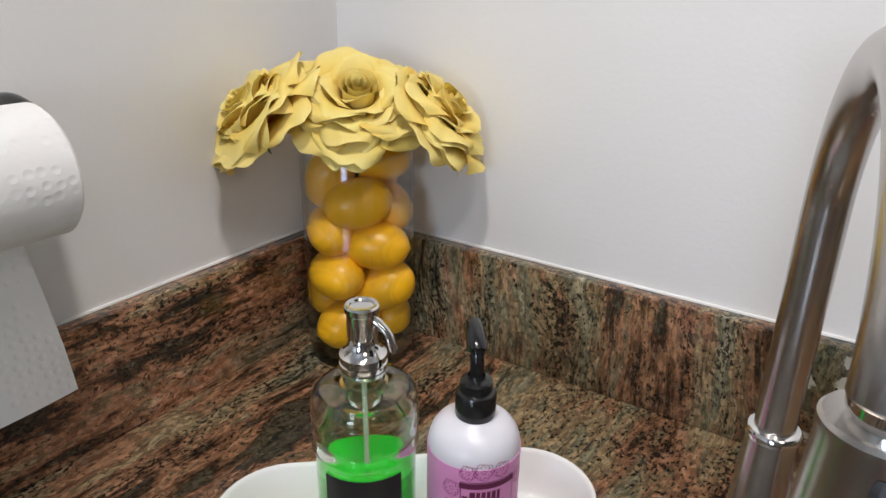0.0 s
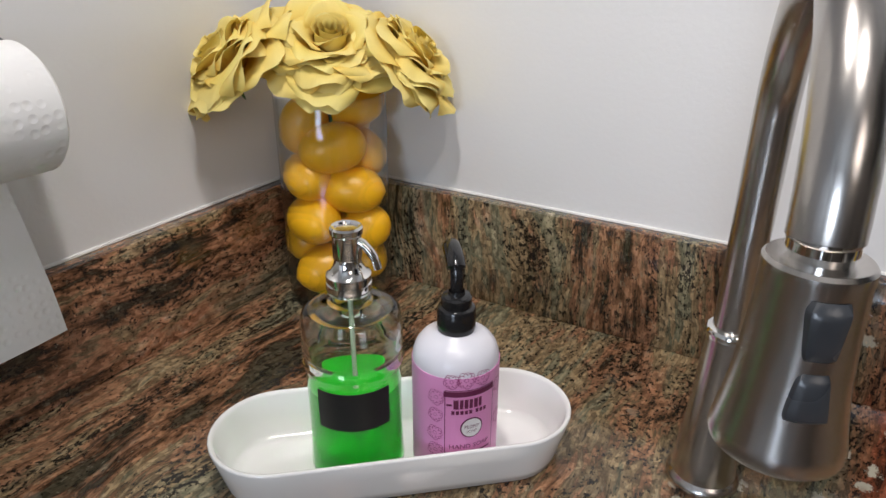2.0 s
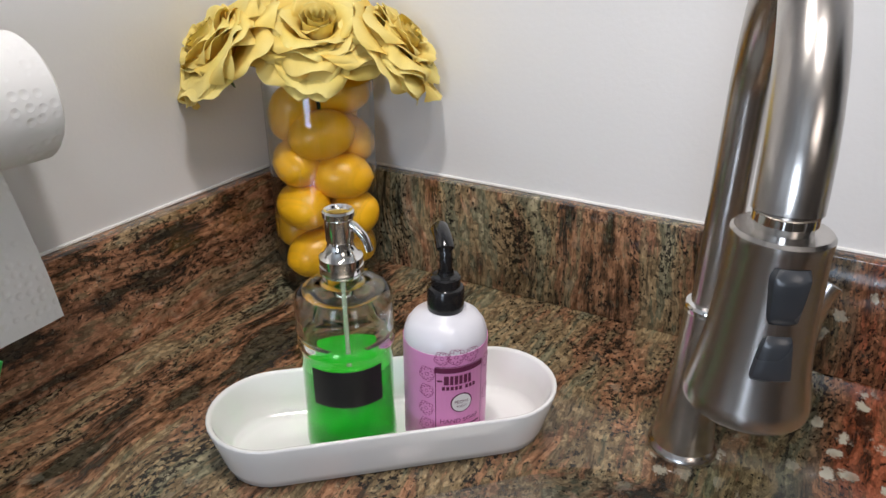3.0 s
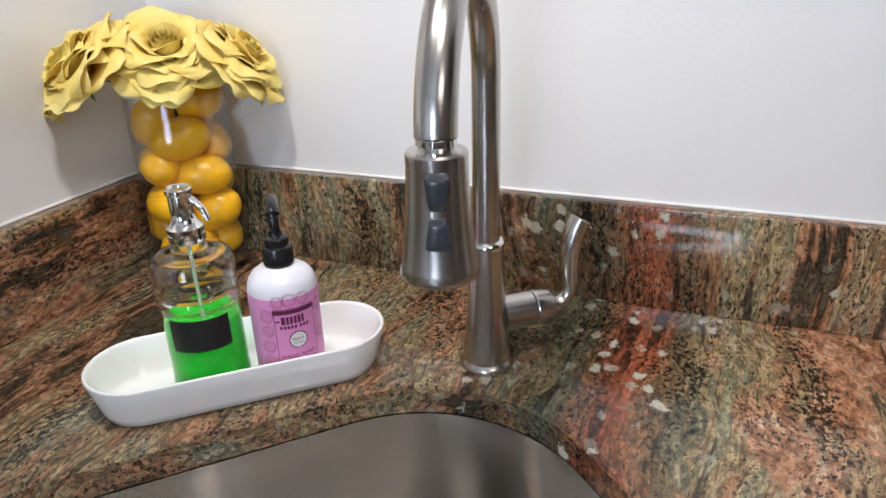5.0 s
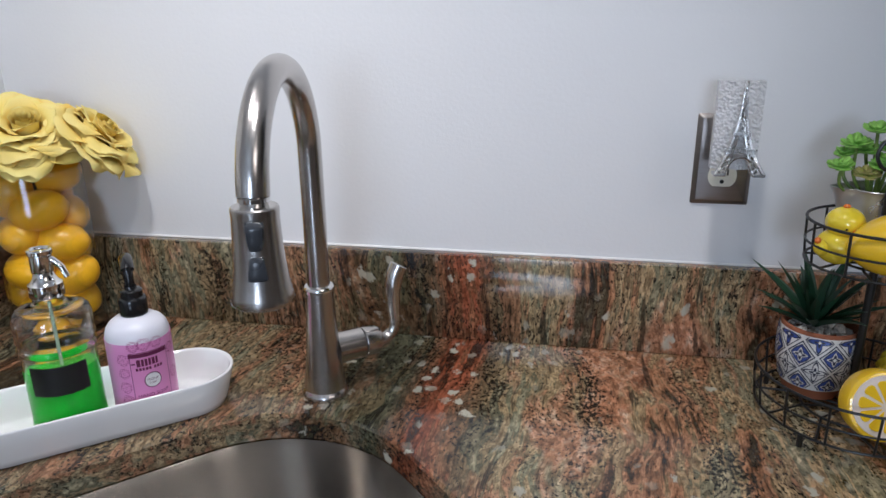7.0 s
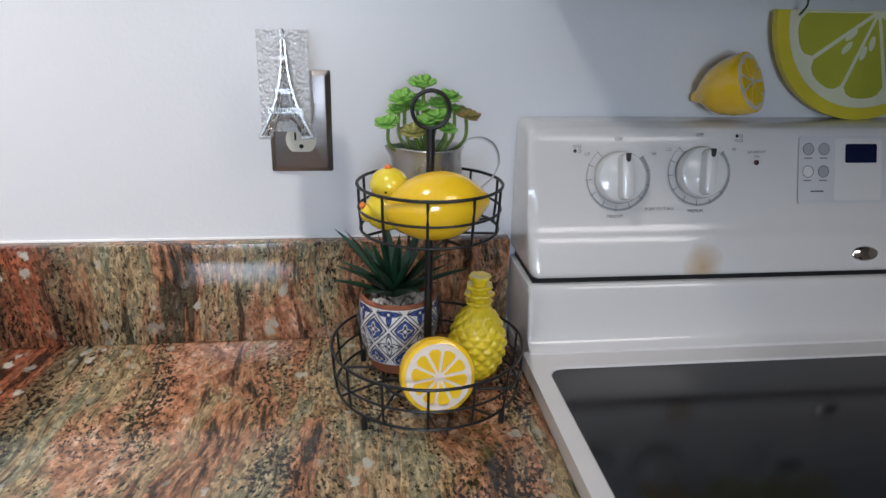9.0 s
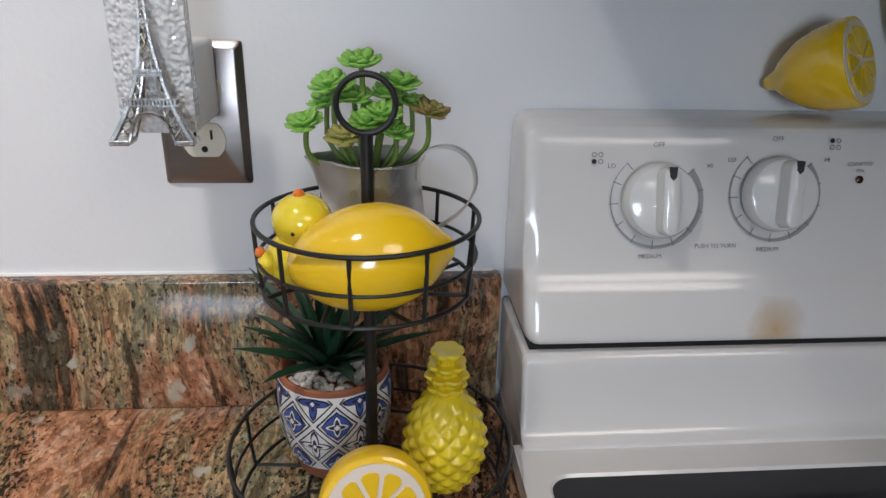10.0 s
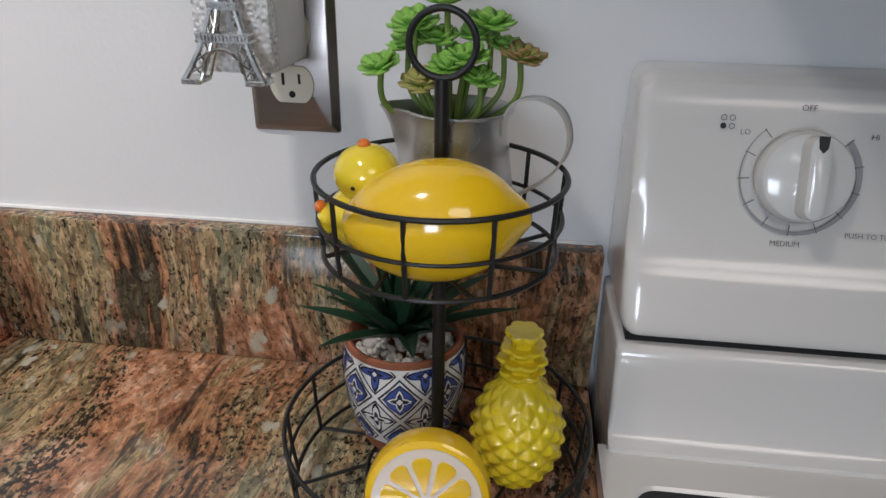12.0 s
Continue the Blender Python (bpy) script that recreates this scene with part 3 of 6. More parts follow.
def build_glass_bottle():
    b = thing("soap_dispenser", (0.3085, -0.3285, TRAY_FLOOR), "clear glass soap dispenser half full of bright green dish soap", "soap dispenser")
    outer = [(0.0, 0.0), (0.032, 0.0), (0.0368, 0.002), (0.0380, 0.006), (0.0366, 0.028), (0.0366, 0.094), (0.0382, 0.0975), (0.0389, 0.1005), (0.0380, 0.1035), (0.0370, 0.106), (0.0381, 0.1095),
             (0.0388, 0.1125), (0.0384, 0.116), (0.0384, 0.133), (0.0370, 0.1395), (0.0325, 0.1445), (0.0240, 0.1470), (0.0172, 0.1485), (0.0150, 0.151), (0.0148, 0.156)]
    inner = [(0.0128, 0.156), (0.0130, 0.150), (0.0165, 0.1460), (0.0230, 0.1440), (0.0305, 0.1412), (0.0338, 0.136), (0.0344, 0.116), (0.0340, 0.106), (0.0336, 0.094), (0.0332, 0.014), (0.030, 0.008), (0.0, 0.0072)]
    bm = bmesh.new()
    lathe(bm, outer + inner, 64)
    g = part("bottle", bm, M_GLASS, b)
    g.visible_shadow = False
    bm = bmesh.new()
    lathe(bm, [(0.0, 0.0050), (0.0310, 0.0055), (0.0345, 0.0110), (0.0349, 0.030), (0.0350, 0.0795), (0.0346, 0.0803), (0.0, 0.0800)], 48)
    liq = part("liquid", bm, M_LIQUID, b, "bright green liquid soap")
    liq.visible_shadow = False
    bm = bmesh.new()
    curved_patch(bm, 0.0368, -99, -9, 0.0565, 0.0895)
    part("label_patch", bm, surface("chalk_label", (0.006, 0.006, 0.006), 0.5), b, "blank black label")
    bm = bmesh.new()
    tube(bm, [(0, 0, 0.150), (0.004, -0.003, 0.02)], 0.0019, 10)
    part("dip_tube", bm, surface("clear_tube", (0.30, 0.36, 0.24), 0.2), b)
    p = bmesh.new()
    lathe(p, [(0.0, 0.1565), (0.0164, 0.1565), (0.0168, 0.1575), (0.0168, 0.1640), (0.0158, 0.1645), (0.0158, 0.1655), (0.0166, 0.1660), (0.0166, 0.1705), (0.0150, 0.1715), (0.0132, 0.1730), (0.0108, 0.1775), (0.0096, 0.1820), (0.0094, 0.186)], 36)
    part("pump_collar", p, M_CHROME, b, "polished chrome pump")
    p = bmesh.new()
    lathe(p, [(0.0085, 0.1830), (0.0104, 0.1835), (0.0106, 0.1850), (0.0106, 0.2010), (0.0118, 0.2025), (0.0119, 0.2065), (0.0108, 0.2080), (0.0085, 0.2076), (0.0078, 0.2062), (0.0, 0.2058)], 32)
    part("pump_head", p, M_CHROME, b)
    p = bmesh.new()
    tube(p, smooth_line([(0.004, 0.001, 0.198), (0.012, 0.003, 0.195), (0.019, 0.005, 0.187), (0.0225, 0.006, 0.177)], 5), [0.0036] * 6 + [0.0032] * 5 + [0.0030] * 5, 12)
    part("spout", p, M_CHROME, b)


build_glass_bottle()


def build_pink_bottle():
    b = thing("hand_soap_bottle", (0.3755, -0.2865, TRAY_FLOOR), "frosted plastic hand soap bottle with a pink peony label", "soap bottle")
    R = 0.0335
    m_body, nt, p = material("frosted_plastic")
    p.inputs["Base Color"].default_value = (0.72, 0.72, 0.78, 1)
    p.inputs["Roughness"].default_value = 0.32
    p.inputs["Subsurface Weight"].default_value = 0.3
    p.inputs["Subsurface Radius"].default_value = (0.01, 0.01, 0.01)
    bump(nt, p, noise_tex(nt, coords(nt), 300, 2), 0.05, 0.0003)
    bm = bmesh.new()
    lathe(bm, [(0.0, 0.0), (0.030, 0.0), (0.0328, 0.002), (R, 0.006), (R, 0.1005), (0.0330, 0.1050), (0.0312, 0.1105), (0.0275, 0.1158), (0.0215, 0.1200), (0.0150, 0.1225), (0.0128, 0.125), (0.0125, 0.130)], 56)
    part("body", bm, m_body, b)
    m_pink = surface("pink_label", (0.78, 0.32, 0.62), 0.38, vary=0.05, relief=0.02)
    m_ink = surface("plum_ink", (0.13, 0.010, 0.062), 0.5)
    m_rose = surface("rose_ink", (0.36, 0.05, 0.20), 0.5)
    m_white = surface("label_white", (0.82, 0.80, 0.80), 0.45)
    bm = bmesh.new()
    curved_patch(bm, R + 0.0002, -165, 75, 0.006, 0.1000, 40)
    lab = part("label_wrap", bm, m_pink, b, "pink printed paper label")
    A = -44.0

    def flat(polys):
        q = bmesh.new()
        for poly in polys:
            q.faces.new([q.verts.new((x, y, 0.0)) for x, y in poly])
        return q

    def rect(x0, x1, y0, y1, n=10):
        return [[(x0 + (x1 - x0) * k / n, y0), (x0 + (x1 - x0) * (k + 1) / n, y0), (x0 + (x1 - x0) * (k + 1) / n, y1), (x0 + (x1 - x0) * k / n, y1)] for k in range(n)]
    RI = R + 0.0009
    # darker frame panel and its border
    part("panel", wrapped(flat(rect(-0.0175, 0.0225, -0.052, 0.0225)), RI, A, 0.067), surface("deep_pink", (0.74, 0.28, 0.56), 0.4, vary=0.04), lab)
    part("border", wrapped(flat(rect(-0.0182, -0.0176, -0.052, 0.0225, 1) + rect(-0.0182, 0.0225, 0.0226, 0.0232) + rect(0.0226, 0.0231, -0.052, 0.0225, 1)), RI + 0.0002, A, 0.067), m_ink, lab)
    part("banner", wrapped(flat(rect(-0.019, 0.0225, 0.0175, 0.0222)), RI + 0.0003, A, 0.067), m_ink, lab)
    # plain bar shapes where the maker's name stands
    bars = []
    x = -0.0115
    for w in (0.0048, 0.0036, 0.0038, 0.0036, 0.0040, 0.0034):
        bars += rect(x, x + w - 0.0009, 0.0068, 0.0150, 2)
        x += w
    bars += rect(-0.0168, -0.0128, 0.0095, 0.0112, 2)
    part("name_bars", wrapped(flat(bars), RI + 0.0003, A, 0.067), m_ink, lab)
    bars = []
    for k in range(8):
        x = -0.0130 + 0.0034 * k + (0.0018 if k > 4 else 0.0)
        bars += rect(x, x + 0.0024, 0.0018, 0.0052, 1)
    part("name_bars", wrapped(flat(bars), RI + 0.0003, A, 0.067), m_ink, lab)
    disc = lambda r: [[(r * math.cos(2 * math.pi * k / 28), r * math.sin(2 * math.pi * k / 28)) for k in range(28)]]
    part("badge_rim", wrapped(turned(flat(disc(0.0092)), Matrix.Translation((0.003, 0, 0))), RI + 0.0003, A, 0.0558), m_ink, lab)
    part("badge", wrapped(turned(flat(disc(0.0082)), Matrix.Translation((0.003, 0, 0))), RI + 0.0005, A, 0.0558), m_white, lab)
    part("writing", wrapped(turned(lettering("PEONY", 0.0042, 0.0118), Matrix.Translation((0.003, 0.0010, 0))), RI + 0.0007, A, 0.0558), m_ink, lab)
    part("writing", wrapped(turned(lettering("SCENT", 0.0030, 0.0085), Matrix.Translation((0.003, -0.0032, 0))), RI + 0.0007, A, 0.0558), m_ink, lab)
    part("writing", wrapped(turned(lettering("HAND SOAP", 0.0056, 0.0330), Matrix.Translation((0.002, 0, 0))), RI + 0.0003, A, 0.0385), m_ink, lab)
    part("small_print", wrapped(flat(rect(-0.0150, 0.0200, -0.0350, -0.0337) + rect(-0.0120, 0.0160, -0.0385, -0.0375)), RI + 0.0003, A, 0.067), m_ink, lab)
    # outlined flowers round the panel
    rnd = random.Random(5)

    def bloom(cx, cy, r):
        q = bmesh.new()
        for k in range(9):
            a = 2 * math.pi * k / 9
            rr = r * (0.62 if k % 2 else 0.52)
            pts = [(cx + rr * math.cos(a) + 0.42 * r * math.cos(a + u), cy + rr * math.sin(a) + 0.42 * r * math.sin(a + u)) for u in [radians(-110 + 22 * i) for i in range(11)]]
            for (x0, y0), (x1, y1) in zip(pts, pts[1:]):
                dx, dy = x1 - x0, y1 - y0
                l = math.hypot(dx, dy)
                nx, ny = -dy / l * 0.00018, dx / l * 0.00018
                q.faces.new([q.verts.new((x, y, 0)) for x, y in ((x0 + nx, y0 + ny), (x1 + nx, y1 + ny), (x1 - nx, y1 - ny), (x0 - nx, y0 - ny))])
        for k in range(16):
            a, c = 2 * math.pi * k / 16, 2 * math.pi * (k + 1) / 16
            q.faces.new([q.verts.new((cx + s * r * math.cos(t), cy + s * r * math.sin(t), 0)) for s, t in ((0.25, a), (0.25, c), (0.20, c), (0.20, a))])
        return q
    for cx, cy, r in ((-0.0130, 0.0335, 0.0062), (-0.002, 0.0345, 0.0072), (0.0115, 0.0340, 0.0066), (-0.0250, 0.018, 0.0068), (-0.0255, 0.002, 0.0062), (-0.0260, -0.015, 0.0066), (-0.0255, -0.031, 0.0068), (0.0300, 0.020, 0.0066), (0.0305, -0.010, 0.0066)):
        part("flower_print", wrapped(bloom(cx, cy, r), RI + 0.0003, A, 0.0645), m_rose, lab)
    # black pump
    bm = bmesh.new()

    def ribs(a, r, z):
        return r * (1 + (0.018 * math.cos(24 * a) if 0.128 < z < 0.1405 and r > 0.0125 else 0))
    lathe(bm, [(0.0, 0.1235), (0.0143, 0.1235), (0.0147, 0.125), (0.0147, 0.1405), (0.0138, 0.1425), (0.0116, 0.1435), (0.0116, 0.1505), (0.0104, 0.1520), (0.0066, 0.1530), (0.0060, 0.156)], 96, None, ribs)
    part("cap", bm, M_BLACK, b, "black ribbed pump collar")
    bm = bmesh.new()
    away = Vector((-0.62, 0.78, 0.0))
    pts = smooth_line([Vector((0, 0, 0.150)), Vector((0, 0, 0.166)), Vector((0, 0, 0.174)) + away * 0.004, Vector((0, 0, 0.178)) + away * 0.016, Vector((0, 0, 0.178)) + away * 0.030, Vector((0, 0, 0.172)) + away * 0.040], 5)
    n = len(pts)
    tube(bm, pts, [0.0050 + (0.0022 if 8 < i < n - 6 else 0.0) for i in range(n)], 14)
    part("nozzle", bm, M_BLACK, b)


build_pink_bottle()

# ---- vase with lemons and roses ----
VX, VY = 0.099, -0.086
CAM_DIR = Vector((0.656, -0.754, 0))      # from the vase into the room
CAM_SIDE = Vector((0.754, 0.656, 0))


def build_vase():
    v = thing("vase", (VX, VY, Z0), "tall clear glass cylinder vase filled with lemons", "vase")
    bm = bmesh.new()
    lathe(bm, [(0.0, 0.0), (0.0580, 0.0), (0.0612, 0.0015), (0.0625, 0.005), (0.0625, 0.0150), (0.0588, 0.0172), (0.0, 0.0160)], 72)
    part("base", bm, M_GLASS, v, "thick clear glass base").visible_shadow = False
    bm = bmesh.new()
    lathe(bm, [(0.0594, 0.0180), (0.0625, 0.0152), (0.0625, 0.246), (0.0618, 0.248), (0.0602, 0.248), (0.0596, 0.246), (0.0593, 0.024), (0.0594, 0.0180)], 72)
    part("wall", bm, M_VASE, v).visible_shadow = False


build_vase()


def lemon_mesh(length, radius, nub=1.0, segs=28):
    bm = bmesh.new()
    prof = []
    n = 18
    for k in range(n + 1):
        t = -1 + 2 * k / n
        z = t * length / 2
        r = radius * (max(0, 1 - abs(t) ** 2.3)) ** 0.56
        if t > 0.72:
            r = max(r * (1 - (t - 0.72) * 0.9), radius * 0.17 * nub * (1 - ((t - 0.72) / 0.28) ** 6) ** 0.5 if t < 1 else 0)
        prof.append((max(r, 0.0), z))
    prof[0] = (0.0, prof[0][1])
    prof[-1] = (0.0, prof[-1][1])
    lathe(bm, prof, segs)
    return bm


LEMONS = [  # across, towards the room, height, long axis (across, towards, up), size
    (-0.001, 0.030, 1.1056, (-1.0, 0.10, -0.12), 1.08), (-0.0310, 0.016, 1.0704, (0.25, 0.93, -0.12), 0.95), (0.0187, 0.027, 1.0553, (1.0, 0.20, -0.05), 0.98),
    (-0.0272, 0.022, 1.0194, (-0.45, -0.85, -0.12), 1.02), (0.0270, 0.020, 1.0027, (0.8, 0.45, 0.50), 1.02), (-0.0150, 0.024, 0.9585, (-0.9, 0.25, -0.2), 1.02),
    (0.0335, -0.004, 0.9590, (-0.25, -0.85, 0.35), 0.86), (-0.0310, 0.004, 1.1260, (0.25, 0.5, 0.8), 0.98), (0.0250, -0.004, 1.1480, (0.9, 0.3, 0.25), 1.0),
    (0.0345, -0.008, 1.0900, (-0.35, -0.7, 0.3), 0.90), (-0.0300, -0.024, 0.984, (0.5, -0.5, 0.5), 1.0), (0.0240, -0.028, 1.028, (0.8, 0.2, 0.4), 1.0),
    (-0.0240, -0.026, 1.066, (0.2, 0.9, 0.3), 1.0), (0.0100, -0.034, 1.110, (1.0, 0.1, 0.2), 0.95), (0.0020, -0.030, 0.962, (1.0, 0.4, 0.1), 0.95)]
bm = lemon_mesh(0.078, 0.0278)
lemon_data = mesh_object("lemon", bm, M_LEMON, smooth=60)
bm = bmesh.new()
lathe(bm, [(0.0, 0.0372), (0.0022, 0.0374), (0.0030, 0.0366), (0.0026, 0.0355)], 7, None, lambda a, r, z: r * (1.25 if math.cos(2.5 * a) > 0 else 0.8))
part("stalk_end", turned(bm, Matrix.Scale(-1, 4, (0, 0, 1)) @ Matrix.Translation((0, 0, -0.0008))), M_TIP, lemon_data)
tagged(lemon_data, "ripe yellow-orange lemon inside the glass vase", "lemon", "lemons in the vase")
for i, (u, w, z, axis, size) in enumerate(LEMONS):
    at = Vector((VX, VY, 0)) + CAM_SIDE * u + CAM_DIR * w + Vector((0, 0, z))
    d = CAM_SIDE * axis[0] + CAM_DIR * axis[1] + Vector((0, 0, axis[2]))
    m = Matrix.Translation(at) @ d.to_track_quat("Z", "Y").to_matrix().to_4x4() @ Matrix.Rotation(i * 1.3, 4, "Z")
    if i == 0:
        lemon_data.matrix_basis = m
    else:
        o = copy_thing(lemon_data, m)
        o.scale = (size, size, size)


def petal_material():
    m, nt, p = material("rose_petal")
    tc = nt.nodes.new("ShaderNodeTexCoord")
    sep = nt.nodes.new("ShaderNodeSeparateXYZ")
    nt.links.new(tc.outputs["Generated"], sep.inputs[0])
    rows = ramp(nt, sep.outputs[1], [(0.0, (0.99, 0.65, 0.11)), (0.40, (0.99, 0.74, 0.17)), (0.72, (0.99, 0.82, 0.26)), (1.0, (0.99, 0.88, 0.38))])
    oi = nt.nodes.new("ShaderNodeObjectInfo")
    warm = ramp(nt, oi.outputs["Random"], [(0.0, (1.0, 0.97, 0.85)), (0.5, (1.0, 0.99, 0.95)), (1.0, (0.99, 1.0, 0.90))])
    vein = node(nt, "ShaderNodeTexNoise", Scale=6.0, Detail=4.0)
    mp = nt.nodes.new("ShaderNodeMapping")
    mp.inputs["Scale"].default_value = (9, 0.8, 1)
    nt.links.new(tc.outputs["Generated"], mp.inputs["Vector"])
    nt.links.new(mp.outputs[0], vein.inputs["Vector"])
    col = mix(nt, 1.0, rows, warm, "MULTIPLY")
    nt.links.new(mix(nt, 0.12, col, ramp(nt, vein.outputs["Fac"], [(0.3, 0.75), (0.7, 1.05)]), "MULTIPLY"), p.inputs["Base Color"])
    p.inputs["Roughness"].default_value = 0.62
    p.inputs["Specular IOR Level"].default_value = 0.25
    bump(nt, p, vein.outputs["Fac"], 0.15, 0.0003)
    # thin cloth: some of the light comes through from behind
    thin = nt.nodes.new("ShaderNodeBsdfTranslucent")
    nt.links.new(col, thin.inputs[0])
    both = nt.nodes.new("ShaderNodeMixShader")
    both.inputs[0].default_value = 0.25
    nt.links.new(p.outputs[0], both.inputs[1])
    nt.links.new(thin.outputs[0], both.inputs[2])
    nt.links.new(both.outputs[0], nt.nodes["Material Output"].inputs[0])
    return m


M_PETAL = petal_material()


def petal_mesh(name, w, l, cup, curl, seed, waves=1.0):
    """A thin petal from its base at the origin, up along y, its face to +z: cup bends its sides in, curl rolls its rim back."""
    rnd = random.Random(seed)
    ph = [rnd.uniform(0, 6.28) for _ in range(6)]
    notch, lean = rnd.uniform(-0.35, 0.35), rnd.uniform(-0.12, 0.12)
    nx, ny = 18, 12
    bm = bmesh.new()
    grid = []
    for j in range(ny + 1):
        t = j / ny
        wid = w / 2 * (0.20 + 0.80 * math.sin(min(1, t * 1.45) * math.pi / 2)) * (1 - 0.20 * max(0, (t - 0.62) / 0.38) ** 2)
        row = []
        for i in range(nx + 1):
            s = 2 * i / nx - 1
            ruffle = math.sin(3.4 * s + ph[0]) + 0.55 * math.sin(8.5 * s + ph[2]) + 0.25 * math.sin(15 * s + ph[4])
            y = l * t * (1 - 0.30 * abs(s) ** 3.0 * t) + l * 0.028 * waves * t * t * ruffle
            y -= l * 0.07 * waves * t ** 3 * math.exp(-((s - notch) / 0.16) ** 2)
            x = wid * s + lean * l * t * t
            z = cup * (s * s) * wid * (1 - 0.45 * t) + l * 0.16 * cup * math.sin(t * math.pi * 0.6)
            rim = max(0, t - 0.50)
            z -= curl * l * rim ** 2 * (2.0 + 0.9 * math.sin(2.6 * s + ph[1]) + 0.8 * abs(s) ** 2)
            z += 0.034 * l * waves * t * t * (math.sin(4.1 * s + ph[3]) + 0.6 * math.sin(8.0 * s + ph[5]))
            row.append((bm.verts.new((x, y, z)), bm.verts.new((x, y, z - 0.0004))))
        grid.append(row)
    for j in range(ny):
        for i in range(nx):
            a, b, c, d = grid[j][i], grid[j][i + 1], grid[j + 1][i + 1], grid[j + 1][i]
            bm.faces.new((a[0], b[0], c[0], d[0]))
            bm.faces.new((d[1], c[1], b[1], a[1]))
    rim = [grid[0][i] for i in range(nx)] + [grid[j][nx] for j in range(ny)] + [grid[ny][i] for i in range(nx, 0, -1)] + [grid[j][0] for j in range(ny, 0, -1)]
    for a, b in zip(rim, rim[1:] + rim[:1]):
        f = bm.faces.new((b[0], a[0], a[1], b[1]))
        for e in f.edges:
            e.smooth = False
    me = bpy.data.meshes.new(name)
    bm.to_mesh(me)
    bm.free()
    me.materials.append(M_PETAL)
    me.polygons.foreach_set("use_smooth", [True] * len(me.polygons))
    return me


PETALS = {
    "core": [petal_mesh("petal", 0.028, 0.028, 0.95, 0.15, s, 0.3) for s in (1, 2)],
    "inner": [petal_mesh("petal", 0.048, 0.036, 0.60, 0.45, s, 0.45) for s in (3, 4, 5)],
    "mid": [petal_mesh("petal", 0.064, 0.047, 0.40, 0.60, s, 0.6) for s in (6, 7, 8, 9)],
    "outer": [petal_mesh("petal", 0.072, 0.059, 0.24, 0.28, s, 0.85) for s in (10, 11, 12, 13, 14)],
}
M_SEPAL = surface("green_sepal", (0.06, 0.16, 0.07), 0.6)


def sepal_mesh():
    bm = bmesh.new()
    rows = []
    for t, w in ((0.0, 0.0035), (0.3, 0.0046), (0.6, 0.0036), (0.85, 0.0016), (1.0, 0.0003)):
        z = 0.004 * math.sin(t * 3)
        rows.append([bm.verts.new((x, 0.026 * t, z + dz)) for x, dz in ((-w, 0.001), (w, 0.001), (w, 0.0), (-w, 0.0))])
    for a, b in zip(rows, rows[1:]):
        for i in range(4):
            bm.faces.new((a[i], a[(i + 1) % 4], b[(i + 1) % 4], b[i]))
    bm.faces.new(rows[0])
    bm.faces.new(rows[-1])
    bmesh.ops.recalc_face_normals(bm, faces=bm.faces[:])
    me = bpy.data.meshes.new("sepal")
    bm.to_mesh(me)
    bm.free()
    me.materials.append(M_SEPAL)
    return me


SEPAL = sepal_mesh()


M_HEART = surface("rose_heart", (0.99, 0.81, 0.26), 0.6, vary=0.08, grain=60, relief=0.1, spec=0.25)


def bud_mesh():
    """The rolled heart of the rose: one long petal wound into a spiral, its rim turned out."""
    bm = bmesh.new()
    n, rows = 110, []
    for i in range(n + 1):
        u = 3.3 * i / n
        a = 2 * math.pi * u
        r = 0.0012 + 0.0040 * u
        top = 0.0045 - 0.0012 * u + 0.0014 * math.sin(2.4 * a / 3) - 0.004 * max(0, u - 2.9)
        row = []
        for t, out, drop in ((0.0, -0.35, 0), (0.55, 0.0, 0), (0.85, 0.10, 0), (0.96, 0.30, 0), (1.0, 0.55, 0.0004)):
            q = r + 0.0034 * out
            row.append(bm.verts.new((q * math.cos(a), q * math.sin(a), -0.024 + (top + 0.024) * t - drop)))
        rows.append(row)
    for a, b in zip(rows, rows[1:]):
        for i in range(4):
            bm.faces.new((a[i], b[i], b[i + 1], a[i + 1]))
    bmesh.ops.solidify(bm, geom=bm.faces[:], thickness=0.0005)
    me = bpy.data.meshes.new("heart")
    bm.to_mesh(me)
    bm.free()
    me.materials.append(M_HEART)
    me.polygons.foreach_set("use_smooth", [True] * len(me.polygons))
    return me


HEART = bud_mesh()


